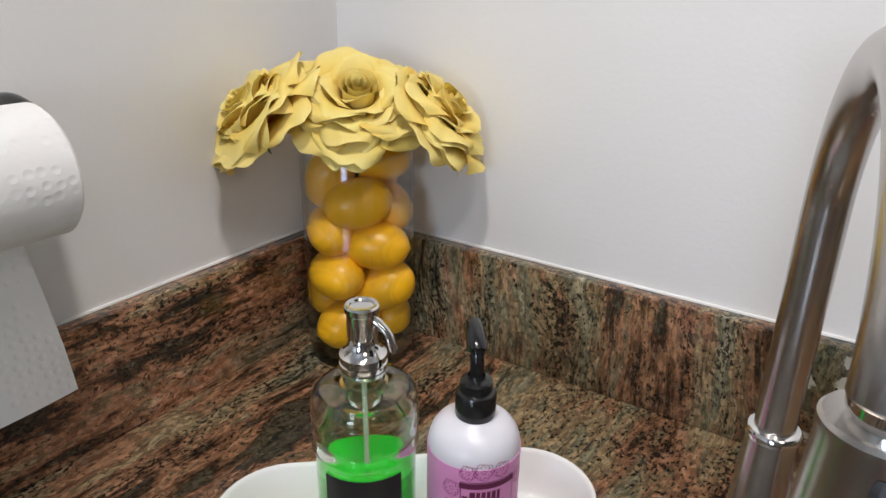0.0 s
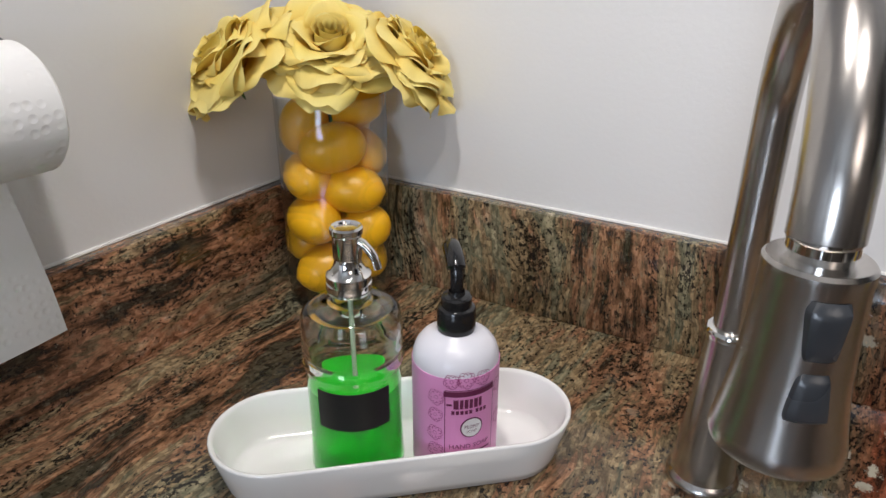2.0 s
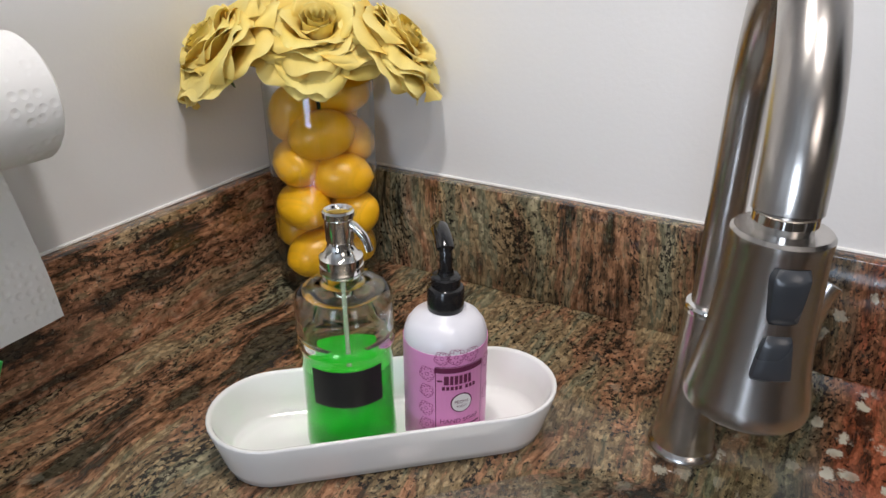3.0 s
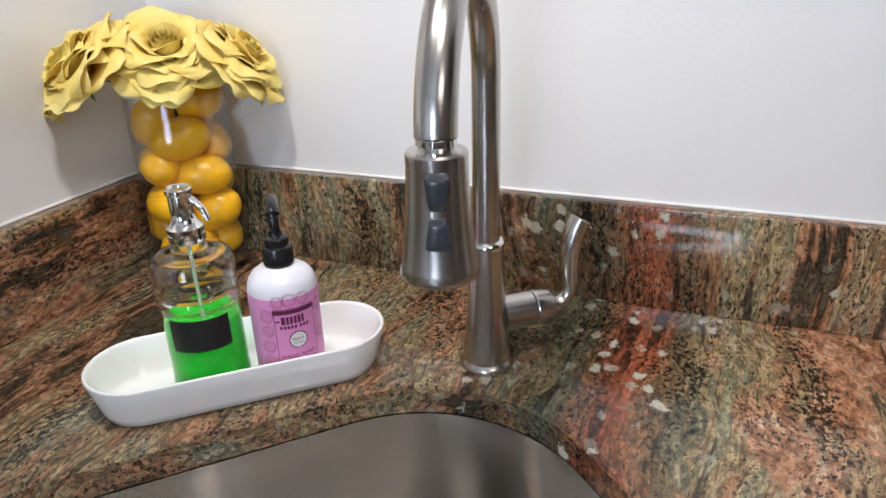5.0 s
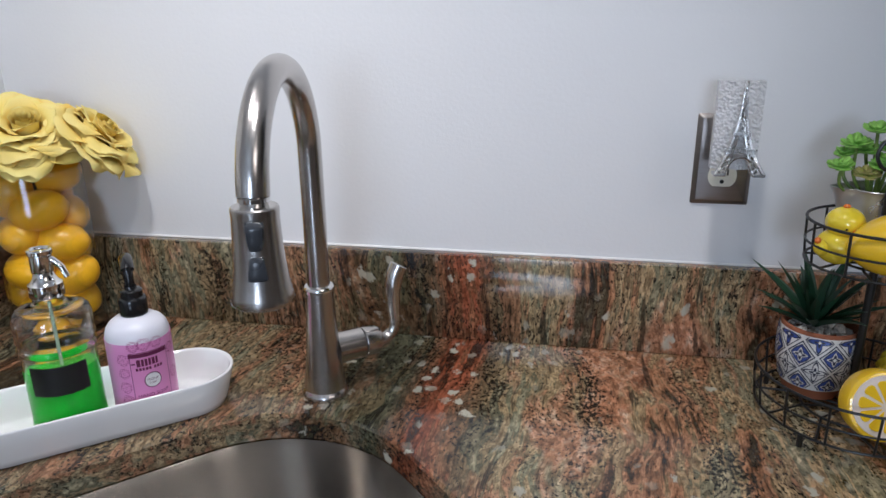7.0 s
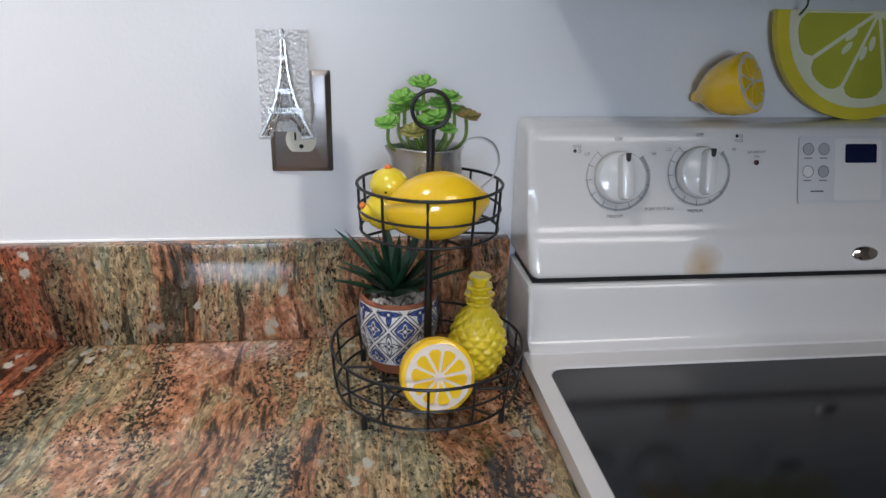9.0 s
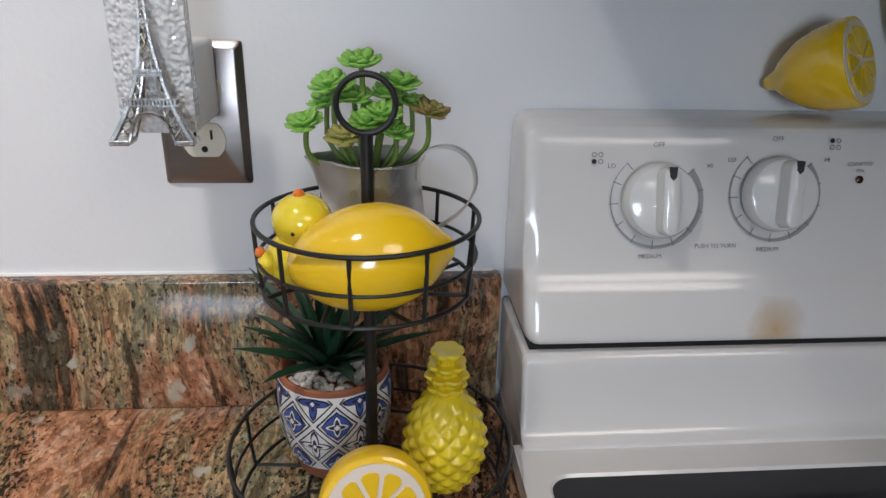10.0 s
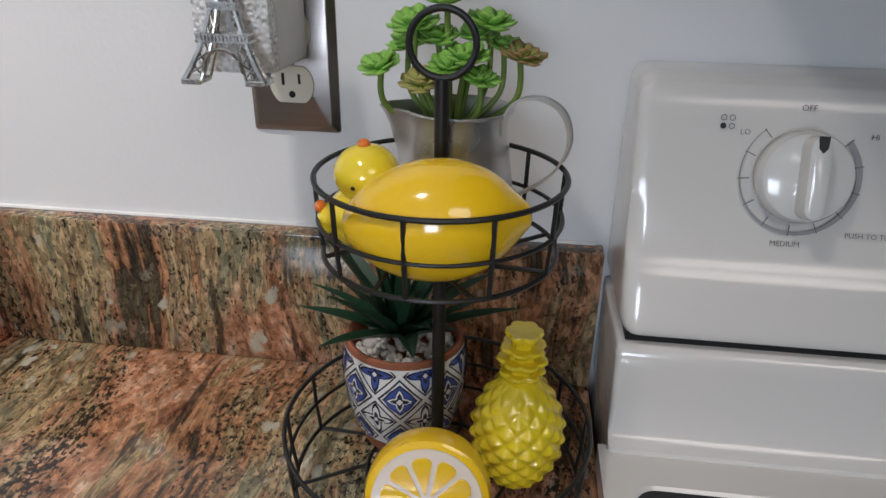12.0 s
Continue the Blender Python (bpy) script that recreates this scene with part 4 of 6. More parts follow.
def build_rose(where, facing, spin, size, seed):
    """A full-blown rose with its heart at where, open towards facing."""
    rnd = random.Random(seed)
    d = Vector(facing).normalized()
    r = thing("artificial_rose", (0, 0, 0), "full-blown pale yellow artificial rose above the lemon vase", "flower", "roses in the vase")
    r.matrix_world = Matrix.Translation(where) @ d.to_track_quat("Z", "Y").to_matrix().to_4x4() @ Matrix.Rotation(spin, 4, "Z") @ Matrix.Scale(size, 4)

    def stand(me, a, off, foot, tilt, roll, scale):
        # the petal's y runs outward and up, its face towards the axis
        o = new(me.name.split(".")[0], me)
        o.parent = r
        o.matrix_basis = Matrix.Rotation(a, 4, "Z") @ Matrix.Translation((off, 0, foot)) @ Matrix.Rotation(radians(90), 4, "Z") @ pose(0, 0, 0, 90 + tilt, 0, 0) @ Matrix.Rotation(radians(180 + roll), 4, "Y") @ Matrix.Scale(scale, 4)
    # kind, count, lean from the flower's axis, height of its foot, distance of its foot
    layers = [("core", 4, 16, -0.020, 0.0125), ("inner", 4, 27, -0.026, 0.0120), ("inner", 5, 38, -0.026, 0.0120), ("inner", 5, 48, -0.026, 0.0120),
              ("mid", 5, 56, -0.029, 0.0105), ("mid", 5, 68, -0.028, 0.0105), ("outer", 5, 74, -0.030, 0.0090), ("outer", 6, 87, -0.028, 0.0090)]
    heart = new("heart", HEART)
    heart.parent = r
    heart.matrix_basis = Matrix.Translation((0, 0, 0.006)) @ Matrix.Scale(1.22, 4)
    for k, (kind, count, lean, foot, off) in enumerate(layers):
        for i in range(count):
            a = 2 * math.pi * (i + 0.5 * (k % 2) + rnd.uniform(-0.12, 0.12)) / count + k * 0.7
            stand(rnd.choice(PETALS[kind]), a, off, foot, lean + rnd.uniform(-6, 6) * (1.6 if kind == "outer" else 1), rnd.uniform(-9, 9), rnd.uniform(0.92, 1.08))
    for k in range(5):
        stand(SEPAL, 1.2566 * k + 0.4, 0.004, -0.030, 122 + rnd.uniform(-12, 12), 0, 1.0)
    return r


def by_vase(across, towards, z):
    return Vector((VX, VY, 0)) + CAM_SIDE * across + CAM_DIR * towards + Vector((0, 0, z))


ROSES = [(by_vase(0.002, 0.058, 1.232), CAM_DIR * 0.62 + Vector((0.02, 0.0, 0.76)), 0.3, 1.10, 21),
         (by_vase(-0.112, 0.036, 1.216), CAM_SIDE * -0.72 + CAM_DIR * 0.20 + Vector((0, 0, 0.70)), 1.1, 1.10, 22),
         (by_vase(0.098, 0.036, 1.214), CAM_SIDE * 0.66 + CAM_DIR * 0.22 + Vector((0, 0, 0.68)), 2.0, 1.06, 23)]
for at, face, spin, size, seed in ROSES:
    build_rose(at, face, spin, size, seed)
stems = thing("rose_stems", (VX, VY, Z0), "thin dark stems of the artificial roses standing in the vase", "stem")
for at, face, spin, size, seed in ROSES:
    bm = bmesh.new()
    end = Vector(at) - Vector((VX, VY, Z0)) - Vector(face).normalized() * 0.035
    mid = Vector((end.x * 0.35, end.y * 0.35, 0.245))
    tube(bm, smooth_line([Vector((end.x * 0.1, end.y * 0.1 - 0.01, 0.16)), mid, end], 5), 0.0026, 8)
    part("stem", bm, M_STEM, stems)


# ---- paper towel ----
def towel_material():
    m, nt, p = material("paper_towel")
    v = coords(nt)
    p.inputs["Base Color"].default_value = (0.84, 0.84, 0.83, 1)
    p.inputs["Roughness"].default_value = 0.95
    p.inputs["Specular IOR Level"].default_value = 0.1
    vor = node(nt, "ShaderNodeTexVoronoi", Scale=105.0, Randomness=0.35)
    nt.links.new(v, vor.inputs["Vector"])
    dots = ramp(nt, vor.outputs["Distance"], [(0.15, 0.0), (0.4, 1.0)])
    area = ramp(nt, noise_tex(nt, v, 18, 1), [(0.45, 0.35), (0.55, 1.0)])
    bump(nt, p, mix(nt, 1.0, dots, area, "MULTIPLY"), 0.5, 0.0012)
    return m


M_TOWEL = towel_material()


def build_towel():
    cx, cz, R = 0.076, 1.200, 0.048
    y0, y1 = -0.680, -0.400
    t = thing("paper_towel_roll", (cx, y1, cz), "white embossed paper towel roll with its end sheet hanging", "paper towel")
    along = pose(0, 0, 0, 90, 0, 0)      # turned about an axis that runs along the wall
    bm = bmesh.new()
    L = y1 - y0
    lathe(bm, [(0.021, 0.0), (R - 0.003, 0.0), (R, 0.003), (R, L - 0.003), (R - 0.003, L), (0.021, L), (0.021, 0.0)], 64, along)
    part("roll", bm, M_TOWEL, t)
    bm = bmesh.new()
    lathe(bm, [(0.0205, -0.0005), (0.0205, L + 0.0005), (0.0195, L + 0.0005), (0.0195, -0.0005), (0.0205, -0.0005)], 32, along)
    part("core_tube", bm, surface("cardboard", (0.35, 0.26, 0.17), 0.8), t)
    # hanging sheet, off the back of the roll and down over the splash
    bm = bmesh.new()
    prof = [(-R - 0.0005, 0.010), (-R - 0.0006, -0.02), (-R + 0.002, -0.06), (-R + 0.005, -0.11), (-R + 0.008, -0.16), (-R + 0.009, -0.2045)]
    prof = smooth_line([(x, 0, z) for x, z in prof], 4)
    n = 24
    grid = []
    for j, q in enumerate(prof):
        f = j / (len(prof) - 1)
        row = []
        for i in range(n + 1):
            u = i / n
            y = -L * u + (-0.026 * (1 - f) ** 1.5 + 0.005 * f) * (1 - u)
            wave = 0.004 * f * math.sin(u * 7 + 0.6) * (1 - 0.3 * u)
            z = q.z - 0.004 * u * f + (0.0006 * math.sin(u * 160) if j == len(prof) - 1 else 0)
            x = q.x + wave + 0.004 * f * math.sin(u * 3)
            row.append((bm.verts.new((x, y, z)), bm.verts.new((x - 0.0005, y, z))))
        grid.append(row)
    for a, b in zip(grid, grid[1:]):
        for i in range(n):
            bm.faces.new((a[i][0], a[i + 1][0], b[i + 1][0], b[i][0]))
            bm.faces.new((b[i][1], b[i + 1][1], a[i + 1][1], a[i][1]))
    rim = grid[0][:-1] + [row[n] for row in grid[:-1]] + grid[-1][:0:-1] + [row[0] for row in grid[:0:-1]]
    for a, b in zip(rim, rim[1:] + rim[:1]):
        f = bm.faces.new((b[0], a[0], a[1], b[1]))
        for e in f.edges:
            e.smooth = False
    part("hanging_sheet", bm, M_TOWEL, t)
    h = thing("towel_holder", (cx, y1, cz), "black metal paper towel holder fixed to the wall", "towel holder")
    bm = bmesh.new()
    lathe(bm, [(0.0, -0.012), (0.012, -0.012), (0.012, L + 0.012), (0.0, L + 0.012)], 20, along)
    part("rod", bm, M_BLACK, h)
    for yy in (0.010, -L - 0.014):
        bm = bmesh.new()
        tube(bm, smooth_line([(-cx + 0.002, yy, 0.038), (-cx + 0.022, yy, 0.040), (-0.030, yy, 0.034), (-0.008, yy, 0.016), (0.0, yy, 0.0)], 5), 0.0075, 12)
        part("bracket", bm, M_BLACK, h)


build_towel()

# green dish brush standing on its head beside the sink
g = thing("dish_brush", (0, 0, Z0), "bright green plastic dish brush resting on its bristles by the sink", "dish brush")
BRUSH = [(0.136, -0.501, 0.128), (0.138, -0.511, 0.111), (0.140, -0.528, 0.086), (0.142, -0.553, 0.054), (0.145, -0.585, 0.026), (0.148, -0.606, 0.018)]
bm = bmesh.new()
tube(bm, smooth_line(BRUSH, 5), 0.0058, 14, flat=0.8)
part("handle", bm, surface("green_plastic", (0.02, 0.52, 0.07), 0.3, relief=0.0), g)
bm = bmesh.new()
box(bm, 0.055, 0.150, -0.650, -0.604, 0.012, 0.026, 0.006, 3)
part("head", bm, surface("green_plastic_head", (0.02, 0.48, 0.07), 0.3, relief=0.0), g)
bm = bmesh.new()
rnd = random.Random(3)
for k in range(70):
    x, y = rnd.uniform(0.060, 0.145), rnd.uniform(-0.645, -0.609)
    tube(bm, [(x, y, 0.013), (x + rnd.uniform(-0.002, 0.002), y + rnd.uniform(-0.002, 0.002), 0.0005)], 0.0008, 5)
part("bristles", bm, surface("white_bristle", (0.7, 0.7, 0.68), 0.6, relief=0.0), g)


# ---- wall outlet and night light ----
def build_outlet():
    px, pz = 1.029, 1.181
    o = thing("wall_outlet", (px, 0.0, pz), "double wall outlet with a dark brushed steel cover plate", "outlet")
    face = pose(0, 0, 0, 90, 0, 0)     # drawings in x-y stand up on the wall, towards the room
    m_plate = brushed("dark_steel_plate", (0.33, 0.30, 0.285), 0.30, (0.05, 1, 1))
    bm = bmesh.new()
    rings = []
    for w, h, z in ((0.0700, 0.1150, 0.0), (0.0700, 0.1150, 0.0015), (0.0600, 0.1050, 0.0058), (0.0580, 0.1030, 0.0062)):
        rings.append([bm.verts.new((x, y, z)) for x, y in rounded_rect(w, h, 0.0025, 4)])
    for a, b in zip(rings, rings[1:]):
        for i in range(len(a)):
            bm.faces.new((a[i], a[(i + 1) % len(a)], b[(i + 1) % len(b)], b[i]))
    bm.faces.new(rings[-1])
    part("cover_plate", turned(bm, face), m_plate, o)
    m_ivory = surface("ivory_plastic", (0.66, 0.63, 0.52), 0.35, relief=0.0)
    for zz in (0.0195, -0.0195):
        bm = bmesh.new()
        out = []
        for k in range(40):
            a = 2 * math.pi * k / 40
            out.append((0.0172 * math.cos(a), max(-0.0138, min(0.0138, 0.0172 * math.sin(a)))))
        prism(bm, out, 0.0055, 0.0082)
        s = part("socket", turned(bm, Matrix.Translation((0, 0, zz)) @ face), m_ivory, o, "ivory plastic socket")
        bm = bmesh.new()
        box(bm, -0.0075, -0.0053, -0.0005, 0.0085, 0.0080, 0.0086)
        box(bm, 0.0053, 0.0072, 0.0005, 0.0080, 0.0080, 0.0086)
        lathe(bm, [(0.0, 0.0086), (0.0026, 0.0086), (0.0026, 0.0080)], 14, Matrix.Translation((0, -0.0075, 0)))
        part("slots", turned(bm, Matrix.Translation((0, 0, zz)) @ face), M_DARK, s)
    bm = bmesh.new()
    lathe(bm, [(0.0, 0.0068), (0.002, 0.0068), (0.0026, 0.0060)], 12)
    part("screw", turned(bm, face), m_plate, o)


build_outlet()


def bubble_material():
    m, nt, p = material("bubbly_acrylic")
    p.inputs["Base Color"].default_value = (0.95, 0.95, 0.95, 1)
    p.inputs["Transmission Weight"].default_value = 0.35
    p.inputs["Roughness"].default_value = 0.08
    p.inputs["IOR"].default_value = 1.45
    vor = node(nt, "ShaderNodeTexVoronoi", Scale=330.0)
    vor.feature = "SMOOTH_F1"
    nt.links.new(coords(nt), vor.inputs["Vector"])
    bump(nt, p, vor.outputs["Distance"], 0.9, 0.004)
    return m


def build_night_light():
    n = thing("night_light", (1.024, -0.075, 1.186), "plug-in night light with clear bubbly block and silver tower figure", "night light")
    bm = bmesh.new()
    box(bm, -0.012, 0.020, 0.004, 0.067, -0.004, 0.056, 0.004, 3)
    part("plug_body", bm, surface("white_plug", (0.74, 0.74, 0.73), 0.35, relief=0.0), n, "white plastic plug body")
    bm = bmesh.new()
    nx, nz = 10, 16
    front, back = [], []
    for j in range(nz + 1):
        rf, rb = [], []
        for i in range(nx + 1):
            x = -0.0265 + 0.049 * i / nx
            z = 0.0 + 0.098 * j / nz
            y = -0.014 - 0.005 * math.cos((x + 0.002) / 0.0245 * 1.4)
            rf.append(bm.verts.new((x, y, z)))
            rb.append(bm.verts.new((x, y + 0.012, z)))
        front.append(rf)
        back.append(rb)
    for g_ in (front, back):
        for j in range(nz):
            for i in range(nx):
                bm.faces.new((g_[j][i], g_[j][i + 1], g_[j + 1][i + 1], g_[j + 1][i]))
    for j in range(nz):
        for i in (0, nx):
            bm.faces.new((front[j][i], front[j + 1][i], back[j + 1][i], back[j][i]))
    for i in range(nx):
        for j in (0, nz):
            bm.faces.new((front[j][i], front[j][i + 1], back[j][i + 1], back[j][i]))
    blk = part("block", bm, bubble_material(), n, "clear bubbly acrylic block")
    # tower of open ironwork: four curved legs drawn together, cross braces and three decks
    m_sil = surface("antique_silver", (0.66, 0.65, 0.63), 0.26, 1.0, 0.4, 160, 0.3)

    def half(z):
        """Half width of the tower at height z."""
        t = z / 0.101
        return 0.0016 + 0.0245 * (1 - t) ** 2.6
    bm = bmesh.new()
    zs = [0.101 * k / 26 for k in range(27)]
    for sx in (-1, 1):
        for sy in (0, 1):
            d = lambda z: -0.0250 - (0.0 if sy else 0.55 * half(z))
            pts = [(sx * half(z) * (1.0 if sy == 0 else 0.82), d(z), z - 0.003) for z in zs]
            tube(bm, pts, [0.0021 - 0.0011 * z / 0.101 for z in zs], 6)
            inner = [(sx * max(half(z) * 0.62 - 0.001, 0.0004), d(z) - 0.0002, z - 0.003) for z in zs if z < 0.052]
            tube(bm, inner, 0.0010, 6)
    tw = part("tower_figure", bm, m_sil, n, "antique silver lattice tower figure")
    bm = bmesh.new()
    for k in range(13):
        z0, z1 = 0.004 + k * 0.0072, 0.004 + (k + 1) * 0.0072
        a, b = half(z0), half(z1)
        ya, yb = -0.0252 - 0.55 * a, -0.0252 - 0.55 * b
        for sx in (-1, 1):
            lo_a, lo_b = (0.60 * a, 0.60 * b) if z1 < 0.05 else (0.0, 0.0)
            tube(bm, [(sx * a, ya, z0 - 0.003), (sx * lo_b, yb, z1 - 0.003)], 0.0007, 5)
            tube(bm, [(sx * lo_a, ya, z0 - 0.003), (sx * b, yb, z1 - 0.003)], 0.0007, 5)
    part("lattice", bm, m_sil, tw)
    for z, h, k in ((0.0235, 0.0044, 1.22), (0.0420, 0.0036, 1.22), (0.074, 0.0020, 1.5)):
        bm = bmesh.new()
        w = half(z) * k
        y0 = -0.0255 - 0.62 * half(z) - 0.0015
        box(bm, -w, w, y0, -0.0235, z - 0.003, z - 0.003 + 0.0012)
        box(bm, -w, w, y0, -0.0235, z - 0.003 + h, z - 0.003 + h + 0.0010)
        c = 15
        for i in range(c):
            x = -w + 2 * w * (i + 0.5) / c
            box(bm, x - w / c * 0.5, x + w / c * 0.5, y0 + 0.0003, y0 + 0.0013, z - 0.003, z - 0.003 + h)
        part("deck", bm, m_sil, tw)
    bm = bmesh.new()
    pts = [(0.0125 * math.cos(a), -0.0258 - 0.55 * half(0.006), 0.0035 + 0.0135 * math.sin(a)) for a in [math.pi * k / 14 for k in range(15)]]
    tube(bm, pts, 0.0012, 6)
    for sx in (-1, 1):
        box(bm, sx * 0.0205 - 0.0065, sx * 0.0205 + 0.0065, -0.0410, -0.0245, -0.0040, -0.0005, 0.0006, 1)
    part("arch", bm, m_sil, tw)
    bm = bmesh.new()
    lathe(bm, [(0.0, 0.103), (0.0010, 0.1025), (0.0020, 0.099), (0.0017, 0.096), (0.0024, 0.094), (0.0022, 0.092)], 10, Matrix.Translation((0, -0.0265, -0.003)))
    part("spire", bm, m_sil, tw)


build_night_light()


# ---- stove ----
def stained_enamel():
    """White enamel with one scorched yellow-brown spot near its lower edge."""
    m, nt, p = material("stained_enamel")
    tc = nt.nodes.new("ShaderNodeTexCoord")
    mp = nt.nodes.new("ShaderNodeMapping")
    mp.inputs["Location"].default_value = (-0.203 * 30, 0.0, -1.033 * 30)
    mp.inputs["Scale"].default_value = (30, 0, 30)
    nt.links.new(tc.outputs["Object"], mp.inputs["Vector"])
    ln = nt.nodes.new("ShaderNodeVectorMath")
    ln.operation = "LENGTH"
    nt.links.new(mp.outputs[0], ln.inputs[0])
    wob = noise_tex(nt, tc.outputs["Object"], 45, 3)
    ad = nt.nodes.new("ShaderNodeMath")
    ad.operation = "MULTIPLY_ADD"
    ad.inputs[1].default_value = 0.5
    nt.links.new(wob, ad.inputs[0])
    nt.links.new(ln.outputs["Value"], ad.inputs[2])
    spot = ramp(nt, ad.outputs[0], [(0.25, 0.75), (0.6, 0.45), (1.0, 0.06), (1.0, 0.0)])
    big = noise_tex(nt, tc.outputs["Object"], 3, 3)
    nt.links.new(mix(nt, spot, ramp(nt, big, [(0.3, (0.71, 0.69, 0.66)), (0.7, (0.74, 0.72, 0.69))]), (0.46, 0.27, 0.06)), p.inputs["Base Color"])
    p.inputs["Roughness"].default_value = 0.16
    p.inputs["Coat Weight"].default_value = 0.4
    return m


M_PANEL = stained_enamel()


def build_stove():
    X0, X1 = RANGE_X, RANGE_X + 0.76
    s = thing("stove", (X0, 0, 0), "white enamel electric range with control panel and black glass cooktop", "stove")
    W = X1 - X0

    def swept(profile, x0, x1, edge=0.010, mat=M_ENAMEL, name="", label=""):
        """A closed (y, z) profile drawn along x, its ends rounded inward."""
        bm = bmesh.new()
        cy = sum(p[0] for p in profile) / len(profile)
        cz = sum(p[1] for p in profile) / len(profile)
        n = 5
        stations = [(x0 + edge * (1 - math.cos(math.pi / 2 * k / n)), edge * (1 - math.sin(math.pi / 2 * k / n))) for k in range(n + 1)]
        stations += [(x0 + x1 - x, i) for x, i in reversed(stations)]
        rings = []
        for x, inset in stations:
            ring = []
            for y, z in profile:
                v = Vector((y - cy, z - cz))
                hy = max(0.0, 1 - inset / max(abs(v.x), 1e-4)) if y < cy else 1.0
                hz = max(0.0, 1 - inset / max(abs(v.y), 1e-4)) if abs(v.y) > 0.02 else 1.0
                ring.append(bm.verts.new((x, cy + v.x * hy, cz + v.y * hz)))
            rings.append(ring)
        for a, b in zip(rings, rings[1:]):
            for i in range(len(a)):
                j = (i + 1) % len(a)
                bm.faces.new((a[i], a[j], b[j], b[i]))
        bm.faces.new(rings[0])
        bm.faces.new(rings[-1])
        return part(name, bm, mat, s, label, 40)
    # control panel, leaning back, with a soft bend below the knobs
    prof = smooth_line([(-0.040, 1.1880, 0), (-0.052, 1.1850, 0), (-0.0595, 1.177, 0), (-0.0730, 1.13, 0), (-0.0875, 1.080, 0), (-0.0975, 1.062, 0), (-0.107, 1.034, 0), (-0.108, 1.025, 0), (-0.103, 1.0215, 0)], 4)
    prof = [(p.x, p.y) for p in prof] + [(-0.004, 1.0215), (-0.004, 1.1880)]
    swept(prof, 0.0, W, 0.012, M_PANEL, "control_panel")
    bm = bmesh.new(); box(bm, 0.006, W - 0.006, -0.099, -0.006, 1.014, 1.022)
    part("gap", bm, M_DARK, s)
    prof = smooth_line([(-0.098, 1.0145, 0), (-0.105, 1.0130, 0), (-0.109, 1.006, 0), (-0.112, 0.985, 0), (-0.116, 0.960, 0), (-0.120, 0.949, 0), (-0.128, 0.942, 0)], 4)
    prof = [(p.x, p.y) for p in prof] + [(-0.128, 0.925), (-0.004, 0.925), (-0.004, 1.0145)]
    swept(prof, 0.0, W, 0.004, M_ENAMEL, "back_riser")
    # cooktop rim with a rounded opening, and the dark glass set in it
    bm = bmesh.new()
    hx0, hx1, hy0, hy1 = 0.0145, W - 0.0145, -0.62, -0.158
    hole = [((hx0 + hx1) / 2 + x, (hy0 + hy1) / 2 + y) for x, y in rounded_rect(hx1 - hx0, hy1 - hy0, 0.016, 6)]
    hole2 = [((hx0 + hx1) / 2 + x, (hy0 + hy1) / 2 + y) for x, y in rounded_rect(hx1 - hx0 + 0.004, hy1 - hy0 + 0.004, 0.018, 6)]
    plate_with_hole(bm, [(-0.006, -0.12), (-0.006, -0.655), (W + 0.006, -0.655), (W + 0.006, -0.12)], (hole, hole2), 0.920, 0.9385, 0.002)
    part("cooktop_rim", bm, M_ENAMEL, s)
    bm = bmesh.new()
    prism(bm, hole, 0.926, 0.9362)
    part("cooktop_glass", bm, M_COOKGLASS, s, "black ceramic cooktop glass")
    bm = bmesh.new(); box(bm, 0.002, W - 0.002, -0.64, -0.004, 0.0, 0.919, 0.004)
    part("oven_body", bm, M_ENAMEL, s)
    # face frame of the panel: origin at a height, x along, y up the slope, z out of it
    lean = math.degrees(math.atan2(0.0295, 0.101))

    def on_panel(x, z, out=0.0):
        y = -0.0585 - (1.181 - z) * (0.0290 / 0.101)
        return pose(x, y, z, 90 - lean, 0, 0) @ Matrix.Translation((0, 0, out + 0.0012))

    def ring_bits(r0, r1, a0, a1, n):
        q = bmesh.new()
        for k in range(n):
            t0, t1 = radians(a0 + (a1 - a0) * k / n), radians(a0 + (a1 - a0) * (k + 1) / n)
            q.faces.new([q.verts.new((r * math.cos(a), r * math.sin(a), 0)) for r, a in ((r0, t0), (r1, t0), (r1, t1), (r0, t1))])
        return q

    for kx, kz, spin, dots in ((0.1035, 1.1300, 0, 2), (0.1995, 1.1345, -4, 1)):
        m0 = on_panel(kx, kz, 0.0) @ Matrix.Scale(1.09, 4)
        bm = bmesh.new()
        lathe(bm, [(0.0, 0.003), (0.0265, 0.003), (0.0270, 0.004), (0.0262, 0.010), (0.0248, 0.0130), (0.0225, 0.0142), (0.0, 0.0146)], 56)
        knob = part("burner_knob", turned(bm, m0), M_KNOB, s, "round white burner knob with a raised grip")
        bm = bmesh.new()
        prof = rounded_rect(0.0125, 0.047, 0.006, 5)
        rr = []
        for sc, z in ((1.0, 0.0135), (0.97, 0.022), (0.88, 0.0262), (0.6, 0.0275)):
            rr.append([bm.verts.new((x * sc, y * (1 - (1 - sc) * 0.3), z)) for x, y in prof])
        for a, b in zip(rr, rr[1:]):
            for i in range(len(a)):
                bm.faces.new((a[i], a[(i + 1) % len(a)], b[(i + 1) % len(b)], b[i]))
        bm.faces.new(rr[-1])
        part("grip", turned(bm, m0 @ Matrix.Rotation(radians(spin), 4, "Z")), M_KNOB, knob)
        bm = bmesh.new()
